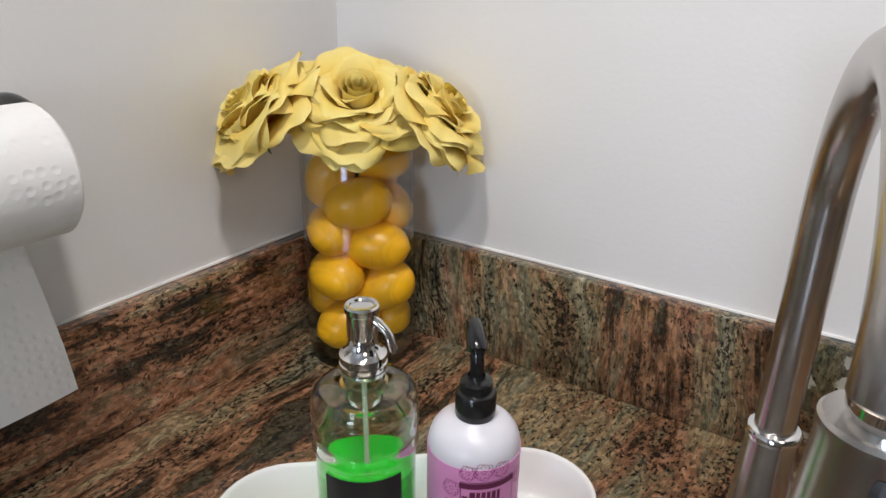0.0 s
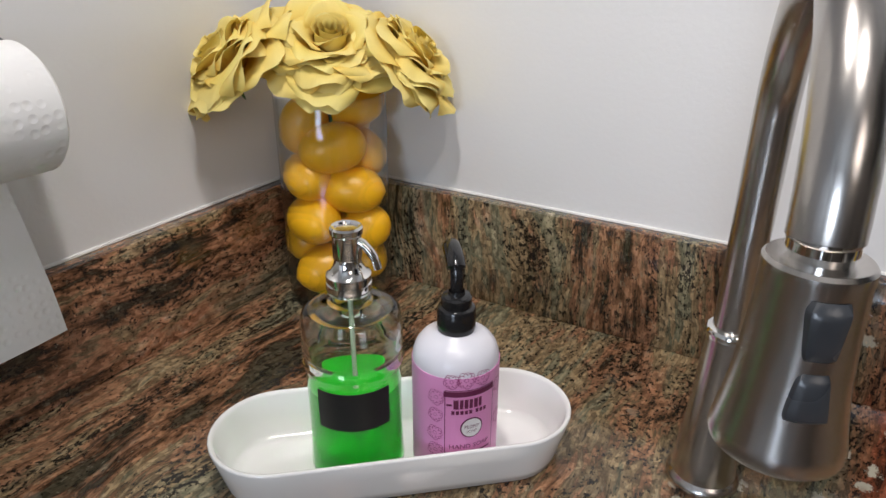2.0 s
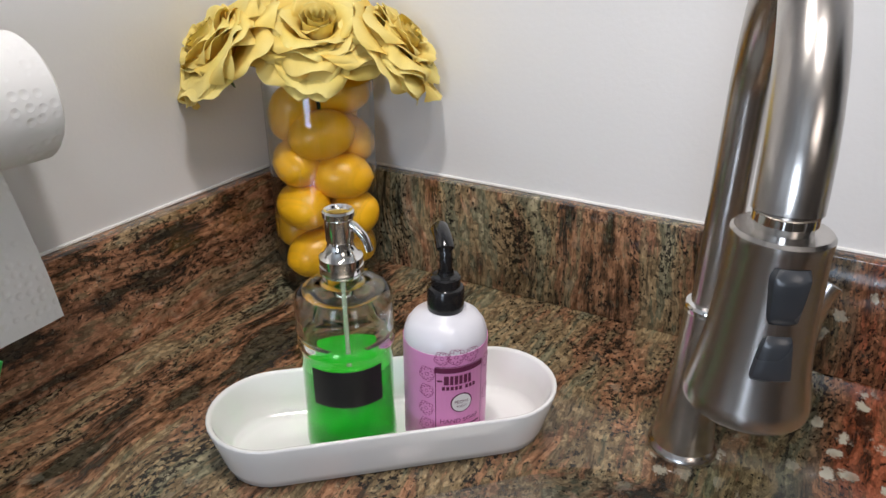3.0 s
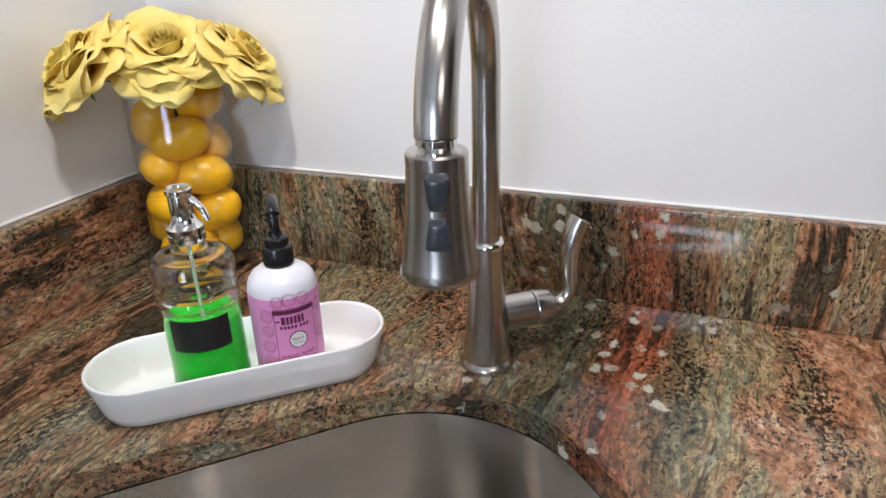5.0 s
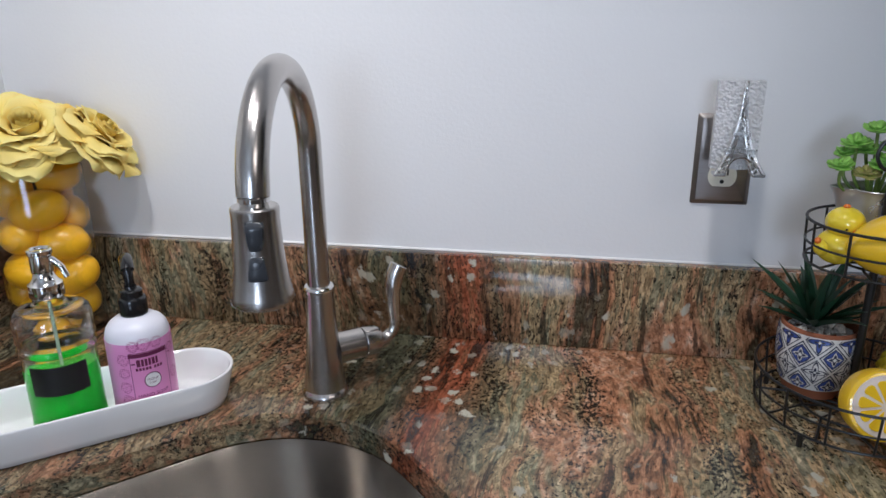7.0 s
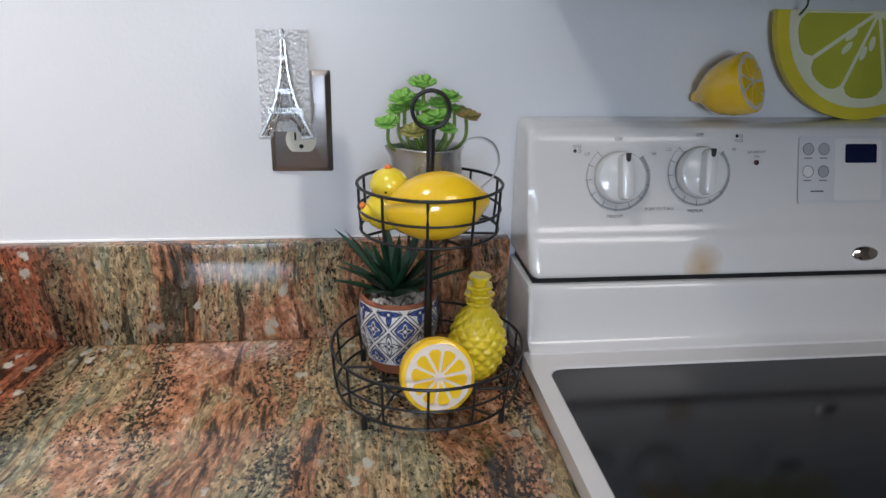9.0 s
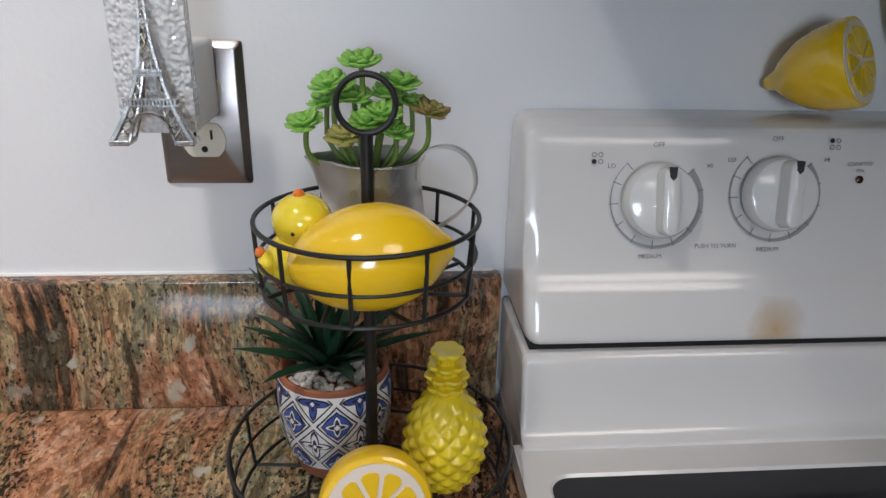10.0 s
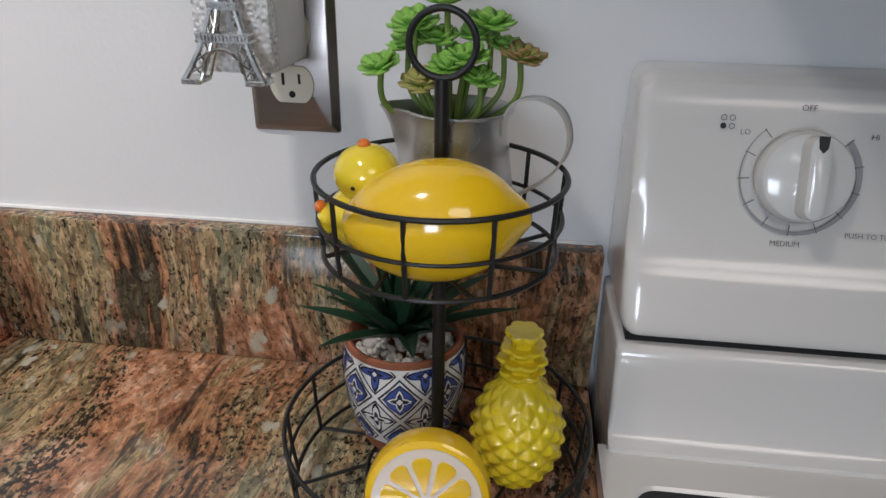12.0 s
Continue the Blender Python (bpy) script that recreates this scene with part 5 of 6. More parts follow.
        prism(bm, [(-0.0028, 0.0232), (-0.0024, 0.0165), (0.0, 0.0140), (0.0024, 0.0165), (0.0028, 0.0232)], 0.0268, 0.0279)
        part("pointer", turned(bm, m0 @ Matrix.Rotation(radians(spin), 4, "Z")), M_PRINT2, knob, "black pointer mark")
        # dial print: an arc that grows thicker towards high, with ticks
        bm = bmesh.new()
        n = 44
        for i in range(n):
            a0, a1 = 130 + 270 * i / n, 130 + 270 * (i + 1) / n
            w0, w1 = 0.0004 + 0.0034 * i / n, 0.0004 + 0.0034 * (i + 1) / n
            bm.faces.new([bm.verts.new((r * math.cos(radians(a)), r * math.sin(radians(a)), 0.0005)) for r, a in ((0.0345 - w0, a0), (0.0345, a0), (0.0345, a1), (0.0345 - w1, a1))])
        part("dial_arc", turned(bm, m0), M_DIAL, s)
        bm = bmesh.new()
        for i in range(11):
            a = radians(130 + 27 * i)
            c, sn = math.cos(a), math.sin(a)
            bm.faces.new([bm.verts.new((r * c - q * sn, r * sn + q * c, 0.0008)) for r, q in ((0.0285, -0.0003), (0.0352, -0.0003), (0.0352, 0.0003), (0.0285, 0.0003))])
        part("dial_ticks", turned(bm, m0), M_PRINT, s)
        for text, x, y, size in (("OFF", 0.0005, 0.0395, 0.0050), ("LO", -0.0335, 0.0245, 0.0046), ("HI", 0.0385, 0.0245, 0.0046), ("MEDIUM", -0.004, -0.0400, 0.0046)):
            part("writing", turned(lettering(text, size), m0 @ Matrix.Translation((x, y, 0.0006))), M_PRINT, s)
        # four-burner mark
        cx, cy = (-0.0440, 0.0300) if dots == 2 else (0.0440, 0.0360)
        for i, (ax, ay) in enumerate(((-0.0024, 0.0024), (0.0024, 0.0024), (-0.0024, -0.0024), (0.0024, -0.0024))):
            full = (i == 2) if dots == 2 else (i == 0)
            bm = ring_bits(0.0 if full else 0.0013, 0.0018, 0, 360, 14)
            part("burner_mark", turned(bm, m0 @ Matrix.Translation((cx + ax, cy + ay, 0.0006))), M_PRINT2 if full else M_PRINT, s)
    part("writing", turned(lettering("PUSH TO TURN", 0.0048), on_panel(0.152, 1.0955, 0.0008)), M_PRINT, s)
    part("writing", turned(lettering("COOKTOP", 0.0044), on_panel(0.2690, 1.1570, 0.0008)), M_PRINT, s)
    part("writing", turned(lettering("ON", 0.0044), on_panel(0.2690, 1.1520, 0.0008)), M_PRINT, s)
    bm = bmesh.new()
    lathe(bm, [(0.0030, 0.0003), (0.0030, 0.0012), (0.0022, 0.0018), (0.0, 0.0020)], 16)
    part("indicator_lamp", turned(bm, on_panel(0.2690, 1.1455)), surface("dark_red_lens", (0.05, 0.008, 0.008), 0.2, relief=0.0), s)
    # oven control pad with keys and a display
    m_pad = surface("pad_film", (0.66, 0.66, 0.66), 0.25, vary=0.02, relief=0.0)
    bm = bmesh.new(); prism(bm, rounded_rect(0.200, 0.078, 0.004), 0.0004, 0.0010)
    part("key_pad", turned(bm, on_panel(0.421, 1.137)), m_pad, s, "flat grey oven key pad")
    bm = bmesh.new(); prism(bm, rounded_rect(0.060, 0.072, 0.004), 0.0012, 0.0016)
    part("display_frame", turned(bm, on_panel(0.396, 1.137)), M_KNOB, s)
    bm = bmesh.new(); prism(bm, rounded_rect(0.040, 0.022, 0.002), 0.0018, 0.0024)
    part("display", turned(bm, on_panel(0.399, 1.155)), surface("display_blue", (0.008, 0.012, 0.045), 0.1, relief=0.0), s, "dark blue oven display")
    for i in range(2):
        for j in range(2):
            kx, kz = 0.3325 + 0.0195 * i, 1.1600 - 0.0250 * j
            bm = bmesh.new(); prism(bm, [(0.0066 * math.cos(a), 0.0066 * math.sin(a)) for a in [2 * math.pi * q / 24 for q in range(24)]], 0.0012, 0.0018)
            key = part("key", turned(bm, on_panel(kx, kz)), M_KNOB if (i, j) == (0, 1) else surface("key_grey", (0.40, 0.41, 0.42), 0.4, relief=0.0), s)
            part("key_rim", turned(ring_bits(0.0063, 0.0071, 0, 360, 28), on_panel(kx, kz, 0.0020)), M_PRINT, key)
            bm = bmesh.new(); box(bm, -0.005, 0.005, -0.0006, 0.0006, 0.0011, 0.0014)
            part("small_print", turned(bm, on_panel(kx, kz - 0.0100)), M_PRINT, s)
    bm = bmesh.new(); box(bm, -0.008, 0.008, -0.0007, 0.0007, 0.0011, 0.0014)
    part("small_print", turned(bm, on_panel(0.345, 1.113)), M_PRINT2, s)
    # oval badge low on the panel
    bm = bmesh.new()
    lathe(bm, [(0.0, 0.004), (0.013, 0.0035), (0.016, 0.002), (0.017, 0.0)], 32, Matrix.Scale(0.55, 4, (0, 1, 0)))
    part("badge", turned(bm, pose(0.405, -0.1035, 1.043, 71, 0, 0)), M_CHROME, s)


build_stove()


# ---- hidden from view, but casting the shade over the stove ----
bm = bmesh.new(); box(bm, RANGE_X, RANGE_X + 0.76, -0.42, -0.001, 1.37, 1.80, 0.004)
tagged(mesh_object("microwave", bm, M_DARK), "dark microwave oven hung above the stove", "microwave", kind="structure")

# ---- lemon decorations behind the stove ----
M_YELLOW = surface("glazed_yellow", (0.88, 0.68, 0.03), 0.16, vary=0.08, grain=30, coat=0.6, relief=0.02)
M_LEMONY = surface("glazed_lemon", (0.90, 0.57, 0.012), 0.14, vary=0.06, grain=30, coat=0.6, relief=0.02)
M_CREAM = surface("glazed_cream", (0.80, 0.70, 0.60), 0.2, vary=0.05, coat=0.4, relief=0.02)


def segments(r0, r1, n, a_from=0.0, a_to=360.0, gap=0.0022, z=0.0, rise=0.0008):
    """Rounded wedges of a cut lemon, as thin raised pads in the x-y plane."""
    out = []
    for k in range(n):
        a = radians(a_from + (a_to - a_from) * (k + 0.5) / n)
        half = radians((a_to - a_from) / n / 2)
        poly = []
        for t in range(9):
            b = -half + 2 * half * t / 8
            s = 1 - 0.10 * abs(b / half) ** 4
            edge = (r1 - gap) * s
            shrink = gap / 2 / max(edge, 1e-4)
            bb = b * (1 - shrink / half) if half else b
            poly.append((edge * math.cos(a + bb), edge * math.sin(a + bb)))
        rr = r0 + gap / 2
        poly.append((rr * math.cos(a + half * 0.15), rr * math.sin(a + half * 0.15)))
        poly.append((rr * math.cos(a - half * 0.15), rr * math.sin(a - half * 0.15)))
        q = bmesh.new()
        prism(q, poly, z, z + rise)
        out.append(q)
    return out


def build_lemon_half():
    l = thing("ceramic_lemon_half", (1.519, -0.045, 1.1880), "yellow ceramic half lemon standing on top of the stove", "ornament")
    d = Vector((0.56, -0.72, 0.34)).normalized()
    m = Matrix.Translation((0.014, -0.014, 0.0475)) @ d.to_track_quat("Z", "Y").to_matrix().to_4x4() @ Matrix.Scale(1.07, 4)
    bm = bmesh.new()
    lathe(bm, [(0.0, -0.066), (0.0045, -0.065), (0.0065, -0.061), (0.009, -0.056), (0.018, -0.048), (0.026, -0.036), (0.0305, -0.022), (0.0325, -0.008), (0.0325, -0.001), (0.0318, 0.0008), (0.0, 0.0008)], 40, m)
    body = part("rind", bm, M_LEMONY, l)
    bm = bmesh.new()
    lathe(bm, [(0.0300, 0.0004), (0.0300, 0.0016), (0.0, 0.0018)], 40, m)
    part("pith", bm, M_CREAM, l)
    for q in segments(0.003, 0.0280, 9, gap=0.0026, z=0.0014, rise=0.0014):
        part("segment", turned(q, m), M_LEMONY, l)


build_lemon_half()


def build_sign():
    R = 0.125
    s = thing("lemon_slice_sign", (1.698, -0.014, 1.1882 + R), "flat half-round lemon slice wall sign standing on the stove", "sign")
    up = pose(0, 0, 0, 90, 0, 0)
    m_rind = surface("sign_rind", (0.72, 0.60, 0.035), 0.45)
    m_flesh = surface("sign_flesh", (0.45, 0.46, 0.035), 0.5, vary=0.2, grain=40)
    m_white = surface("sign_cream", (0.76, 0.76, 0.52), 0.5)
    bm = bmesh.new(); prism(bm, [(R * math.cos(a), R * math.sin(a)) for a in [math.pi + math.pi * k / 48 for k in range(49)]], 0.0, 0.010)
    part("board", turned(bm, up), m_rind, s)
    bm = bmesh.new(); prism(bm, [(0.110 * math.cos(a), 0.110 * math.sin(a) - 0.0005) for a in [math.pi + math.pi * k / 48 for k in range(49)]], 0.0098, 0.0108)
    part("pith", turned(bm, up), m_white, s)
    for q in segments(0.006, 0.105, 5, 180, 360, 0.0055, 0.0106, 0.0010):
        part("segment", turned(q, up), m_flesh, s)
    for a, r in ((222, 0.040), (232, 0.052), (258, 0.048), (268, 0.036), (300, 0.045)):
        bm = bmesh.new(); prism(bm, [(0.0085 * math.cos(t), 0.0036 * math.sin(t)) for t in [2 * math.pi * k / 16 for k in range(16)]], 0.0114, 0.0120)
        part("seed", turned(bm, up @ Matrix.Translation((r * math.cos(radians(a)), r * math.sin(radians(a)), 0)) @ Matrix.Rotation(radians(a), 4, "Z")), m_white, s)
    bm = bmesh.new()
    tube(bm, smooth_line([(-0.100, -0.012, -0.006), (-0.094, -0.014, 0.004), (-0.088, -0.013, 0.020), (-0.04, -0.006, 0.060)], 4), 0.0012, 6)
    part("cord", bm, surface("green_cord", (0.05, 0.09, 0.03), 0.8), s)


build_sign()

# ---- two-tier wire basket ----
BX, BY = 1.163, -0.150
LOW_R, LOW_Z, LOW_T = 0.101, Z0 + 0.0145, Z0 + 0.060
UP_R, UP_Z, UP_T = 0.0712, 1.101, 1.146


def build_basket():
    b = thing("tiered_basket", (BX, BY, Z0), "black wire two-tier basket with a ring handle", "basket")

    def ring(r, z, rad, n=56):
        bm = bmesh.new()
        tube(bm, [(r * math.cos(2 * math.pi * k / n), r * math.sin(2 * math.pi * k / n), z - Z0) for k in range(n)], rad, 8, True)
        return bm
    for R, zf, zt, n, spokes in ((LOW_R, LOW_Z, LOW_T, 14, 10), (UP_R, UP_Z, UP_T, 10, 8)):
        tier = part("tier", ring(R, zt, 0.0016), M_WIRE, b, "black wire tier")
        part("ring", ring(R * 0.985, zf + (zt - zf) * 0.47, 0.0013), M_WIRE, tier)
        part("ring", ring(R * 0.96, zf, 0.0015), M_WIRE, tier)
        part("ring", ring(R * 0.48, zf + 0.001, 0.0015), M_WIRE, tier)
        for k in range(n):
            a = 2 * math.pi * (k + 0.3) / n
            bm = bmesh.new()
            tube(bm, [(q * math.cos(a), q * math.sin(a), z - Z0) for q, z in ((R * 0.962, zf), (R * 0.987, zf + (zt - zf) * 0.47), (R, zt))], 0.0014, 7)
            part("upright_wire", bm, M_WIRE, tier)
        for k in range(spokes):
            a = 2 * math.pi * (k + 0.1) / spokes
            c = a + math.pi / spokes * 0.8
            bm = bmesh.new()
            tube(bm, [(0.004 * math.cos(a), 0.004 * math.sin(a), zf - Z0), (R * 0.48 * math.cos(a), R * 0.48 * math.sin(a), zf - Z0), (R * 0.96 * math.cos(c), R * 0.96 * math.sin(c), zf - Z0)], 0.0014, 6)
            part("spoke", bm, M_WIRE, tier)
    bm = bmesh.new()
    tube(bm, [(0, 0, 0.0), (0, 0, 0.150), (0, 0, 1.1985 - Z0)], 0.0042, 14)
    part("pole", bm, M_WIRE, b)
    bm = bmesh.new()
    for z in (UP_Z - Z0, LOW_Z - Z0):
        lathe(bm, [(0.0, z - 0.004), (0.0075, z - 0.004), (0.0075, z + 0.004), (0.0, z + 0.004)], 16)
    part("hub", bm, M_WIRE, b)
    for k in range(4):
        a = math.pi * (k + 0.5) / 2
        bm = bmesh.new()
        tube(bm, [(LOW_R * 0.96 * math.cos(a), LOW_R * 0.96 * math.sin(a), 0.0005), (LOW_R * 0.96 * math.cos(a), LOW_R * 0.96 * math.sin(a), LOW_Z - Z0)], 0.0032, 8)
        part("foot", bm, M_WIRE, b)
    bm = bmesh.new()
    tube(bm, [(0.0178 * math.cos(a), 0.0, 1.2165 - Z0 + 0.0178 * math.sin(a)) for a in [2 * math.pi * k / 36 for k in range(36)]], 0.0020, 10, True)
    part("ring_handle", bm, M_WIRE, b)


build_basket()


# glazed lemon, chick, tin pitcher on the upper tier
def build_upper():
    l = thing("ceramic_lemon", (1.1640, -0.1900, UP_Z + 0.0325), "large glossy yellow ceramic lemon lying in the wire basket", "ornament")
    bm = bmesh.new()
    prof = [(0.0, -0.047), (0.006, -0.0465), (0.0105, -0.044), (0.014, -0.041), (0.0205, -0.034), (0.0265, -0.024), (0.0305, -0.012), (0.0322, 0.0), (0.0315, 0.012), (0.028, 0.024), (0.022, 0.0345), (0.0135, 0.0430), (0.0085, 0.0475), (0.0055, 0.0505), (0.0, 0.0515)]
    prof = [(max(0.0, p.x), p.y) for p in smooth_line([(r, z, 0) for r, z in prof], 3)]
    prof[0], prof[-1] = (0.0, prof[0][1]), (0.0, prof[-1][1])
    m = Vector((0.99, 0.05, 0.10)).to_track_quat("Z", "Y").to_matrix().to_4x4()
    lathe(bm, prof, 48, m)
    part("body", bm, M_LEMONY, l, smooth=70)
    # chick: one mesh
    m_ora = surface("orange_glaze", (0.80, 0.19, 0.02), 0.2, coat=0.5, relief=0.0)
    bm = bmesh.new()

    def ball(c, r, slot, squash=(1, 1, 1), seg=24):
        q = bmesh.ops.create_uvsphere(bm, u_segments=seg, v_segments=seg // 2, radius=r, matrix=Matrix.Translation(c) @ Matrix.Diagonal((*squash, 1)))
        for f in {f for v in q["verts"] for f in v.link_faces}:
            f.material_index = slot
    ball((0.0, 0.0, 0.018), 0.0205, 0, (1.0, 0.95, 0.95))
    ball((0.002, -0.001, 0.0445), 0.0172, 0)
    ball((-0.0175, -0.006, 0.018), 0.009, 0, (0.7, 1.2, 1))
    ball((0.001, -0.002, 0.0620), 0.0034, 1, (1.0, 1.0, 0.9), 12)
    ball((0.0075, -0.0162, 0.0395), 0.0033, 1, (1.25, 1.2, 0.8), 12)
    ball((-0.0215, -0.0085, 0.026), 0.0036, 1, (0.8, 1.2, 1), 12)
    ball((-0.0015, -0.0172, 0.0415), 0.0013, 2, (1, 0.7, 1), 10)
    ball((0.0148, -0.0125, 0.0420), 0.0013, 2, (0.8, 0.8, 1), 10)
    chick = mesh_object("chick_figurine", bm, [M_YELLOW, m_ora, M_BLACK], smooth=80)
    chick.location = (1.1205, -0.158, UP_Z + 0.0018)
    chick.scale = (1.10, 1.10, 0.98)
    tagged(chick, "small glossy yellow ceramic chick with orange beak, in the wire basket", "figurine")

    p = thing("tin_pitcher", (1.168, -0.110, UP_Z + 0.0018), "small galvanised tin pitcher holding an artificial succulent", "pitcher")
    m_tin = surface("galvanised_tin", (0.62, 0.62, 0.61), 0.30, 0.75, 0.25, 60, 0.05)
    H = 0.071

    def lip(a, r, z):
        # spout drawn out towards -x near the rim
        da = math.atan2(math.sin(a - math.pi), math.cos(a - math.pi))
        t = max(0.0, (z - 0.030) / (H - 0.030))
        return r + 0.016 * t * math.exp(-(da / 0.33) ** 2)
    bm = bmesh.new()
    lathe(bm, [(0.0, 0.0), (0.0355, 0.0), (0.0368, 0.001), (0.0365, 0.008), (0.0345, 0.025), (0.0320, 0.045), (0.0305, 0.060), (0.0312, 0.068), (0.0320, H), (0.0312, H + 0.0008), (0.0300, H - 0.001), (0.0292, 0.060), (0.030, 0.052), (0.0, 0.052)], 72, None, lip)
    part("body", bm, m_tin, p)
    bm = bmesh.new()
    tube(bm, [(0.0324 * math.cos(a), 0.0324 * math.sin(a), H) for a in [math.pi * (-0.84 + 1.68 * k / 40) for k in range(41)]], 0.0011, 6)
    part("rim", bm, m_tin, p)
    pts = smooth_line([(0.028, -0.012, H - 0.012), (0.029, -0.013, H - 0.001), (0.036, -0.015, 0.080), (0.050, -0.018, 0.082), (0.062, -0.020, 0.074), (0.066, -0.021, 0.058), (0.060, -0.019, 0.042), (0.048, -0.016, 0.030), (0.034, -0.012, 0.020)], 6)
    bm = bmesh.new()
    side = Vector((0.3, 0.95, 0)).normalized()
    rows = []
    for i, q in enumerate(pts):
        d = (pts[min(i + 1, len(pts) - 1)] - pts[max(i - 1, 0)]).normalized()
        nrm = d.cross(side).normalized()
        rows.append([bm.verts.new(q + side * s * 0.0042 + nrm * t * 0.0006) for s, t in ((-1, 1.6), (-0.8, 0.6), (0.8, 0.6), (1, 1.6), (1, -1.0), (-1, -1.0))])
    for a, c in zip(rows, rows[1:]):
        for i in range(6):
            bm.faces.new((a[i], a[(i + 1) % 6], c[(i + 1) % 6], c[i]))
    bm.faces.new(rows[0]); bm.faces.new(rows[-1])
    part("handle", bm, m_tin, p, "flat strap handle of galvanised tin")
    # succulent
    s = thing("succulent", (1.163, -0.110, UP_Z + 0.055), "bright green artificial succulent with leafy rosettes, in the tin pitcher", "plant")
    m_stem = surface("succulent_stem", (0.17, 0.26, 0.045), 0.55)
    m_soil = surface("dark_soil", (0.03, 0.022, 0.015), 0.9, vary=0.5, grain=300, relief=0.8)
    bm = bmesh.new(); lathe(bm, [(0.0, 0.007), (0.012, 0.008), (0.0225, 0.005), (0.0225, 0.0)], 32, Matrix.Translation((0.005, 0, 0)))
    part("soil", bm, m_soil, s)

    def leaf_material(name, base, tip):
        m, nt, pr = material(name)
        tc = nt.nodes.new("ShaderNodeTexCoord")
        sp = nt.nodes.new("ShaderNodeVectorMath"); sp.operation = "LENGTH"
        nt.links.new(tc.outputs["Object"], sp.inputs[0])
        nz = noise_tex(nt, tc.outputs["Object"], 3, 3)
        mr = nt.nodes.new("ShaderNodeMapRange")
        mr.inputs[2].default_value = 1.0
        nt.links.new(sp.outputs["Value"], mr.inputs[0])
        col = ramp(nt, mr.outputs[0], [(0.2, base), (0.75, tuple(0.5 * (x + y) for x, y in zip(base, tip))), (1.0, tip)])
        nt.links.new(mix(nt, 0.4, col, ramp(nt, nz, [(0.3, 0.6), (0.7, 1.1)]), "MULTIPLY"), pr.inputs["Base Color"])
        pr.inputs["Roughness"].default_value = 0.5
        pr.inputs["Subsurface Weight"].default_value = 0.1
        pr.inputs["Subsurface Radius"].default_value = (0.002, 0.004, 0.001)
        return m
    kinds = [leaf_material("rosette_green", (0.18, 0.44, 0.055), (0.30, 0.56, 0.10)), leaf_material("rosette_rusty", (0.20, 0.36, 0.05), (0.34, 0.15, 0.07)), leaf_material("rosette_yellowish", (0.30, 0.36, 0.06), (0.42, 0.34, 0.12))]

    def leaf_mesh(mat):
        """A fleshy pointed leaf of length 1 along x."""
        q = bmesh.new()
        rows = []
        for t, ww, th in ((0.0, 0.35, 0.10), (0.35, 0.8, 0.14), (0.7, 1.0, 0.12), (0.88, 0.8, 0.08)):
            rows.append([q.verts.new((t, y * 0.36 * ww, z * th + 0.10 * t * t)) for y, z in ((-1, 0.2), (0, 0.9), (1, 0.2), (0, -0.6))])
        tip = q.verts.new((1.0, 0, 0.16))
        for a_, b_ in zip(rows, rows[1:]):
            for i in range(4):
                q.faces.new((a_[i], a_[(i + 1) % 4], b_[(i + 1) % 4], b_[i]))
        q.faces.new(rows[0])
        for i in range(4):
            q.faces.new((rows[-1][i], rows[-1][(i + 1) % 4], tip))
        bmesh.ops.recalc_face_normals(q, faces=q.faces[:])
        me = bpy.data.meshes.new("leaf")
        q.to_mesh(me)
        q.free()
        me.materials.append(mat)
        me.polygons.foreach_set("use_smooth", [True] * len(me.polygons))
        return me
    leaves = [leaf_mesh(k) for k in kinds]

    def rosette(seed, size, kind):
        rnd = random.Random(seed)
        q = bmesh.new()
        bmesh.ops.create_icosphere(q, subdivisions=1, radius=size * 0.16)
        head = part("rosette", q, kinds[kind], s)
        for layer, (n, lean, ln) in enumerate(((5, 32, 0.55), (8, 58, 0.85), (10, 80, 1.0))):
            for k in range(n):
                a = 2 * math.pi * (k + 0.5 * layer + rnd.uniform(-0.15, 0.15)) / n
                o = new("leaf", leaves[kind])
                o.parent = head
                o.matrix_basis = Matrix.Rotation(a, 4, "Z") @ Matrix.Rotation(radians(-(90 - lean) + rnd.uniform(-7, 7)), 4, "Y") @ Matrix.Scale(size * ln * rnd.uniform(0.88, 1.1), 4)
        return head
    # across, depth, height above the soil, size, kind
    heads = [(-0.003, 0.006, 0.086, 0.013, 0), (-0.019, 0.004, 0.070, 0.014, 0), (-0.034, -0.012, 0.046, 0.0125, 0), (0.019, 0.010, 0.071, 0.013, 0), (0.008, -0.006, 0.052, 0.013, 0), (0.035, 0.002, 0.052, 0.0125, 1), (0.026, 0.016, 0.056, 0.011, 0),
             (-0.012, -0.014, 0.037, 0.012, 2), (-0.008, 0.012, 0.060, 0.014, 0), (0.012, 0.016, 0.062, 0.012, 0), (-0.024, 0.014, 0.056, 0.012, 0), (0.000, -0.008, 0.046, 0.012, 0), (0.016, -0.010, 0.040, 0.010, 0)]
    heads = [(x * 1.15, y, z * 0.89, size, kind) for x, y, z, size, kind in heads]
    for i, (x, y, z, size, kind) in enumerate(heads):
        root = Vector((x * 0.28, y * 0.3, 0.004))
        head = Vector((x, y, z))
        bow = Vector((x * 0.95, y * 0.9, z * 0.45 + 0.002)) if abs(x) > 0.015 else (root + head) / 2
        bm = bmesh.new()
        tube(bm, smooth_line([root, bow, head], 6), 0.0018, 8)
        part("stem", bm, m_stem, s)
        lean_d = Vector((x * 6, y * 5 - 0.18, 1.0)).normalized()
        r = rosette(40 + i, size * 1.22, kind)
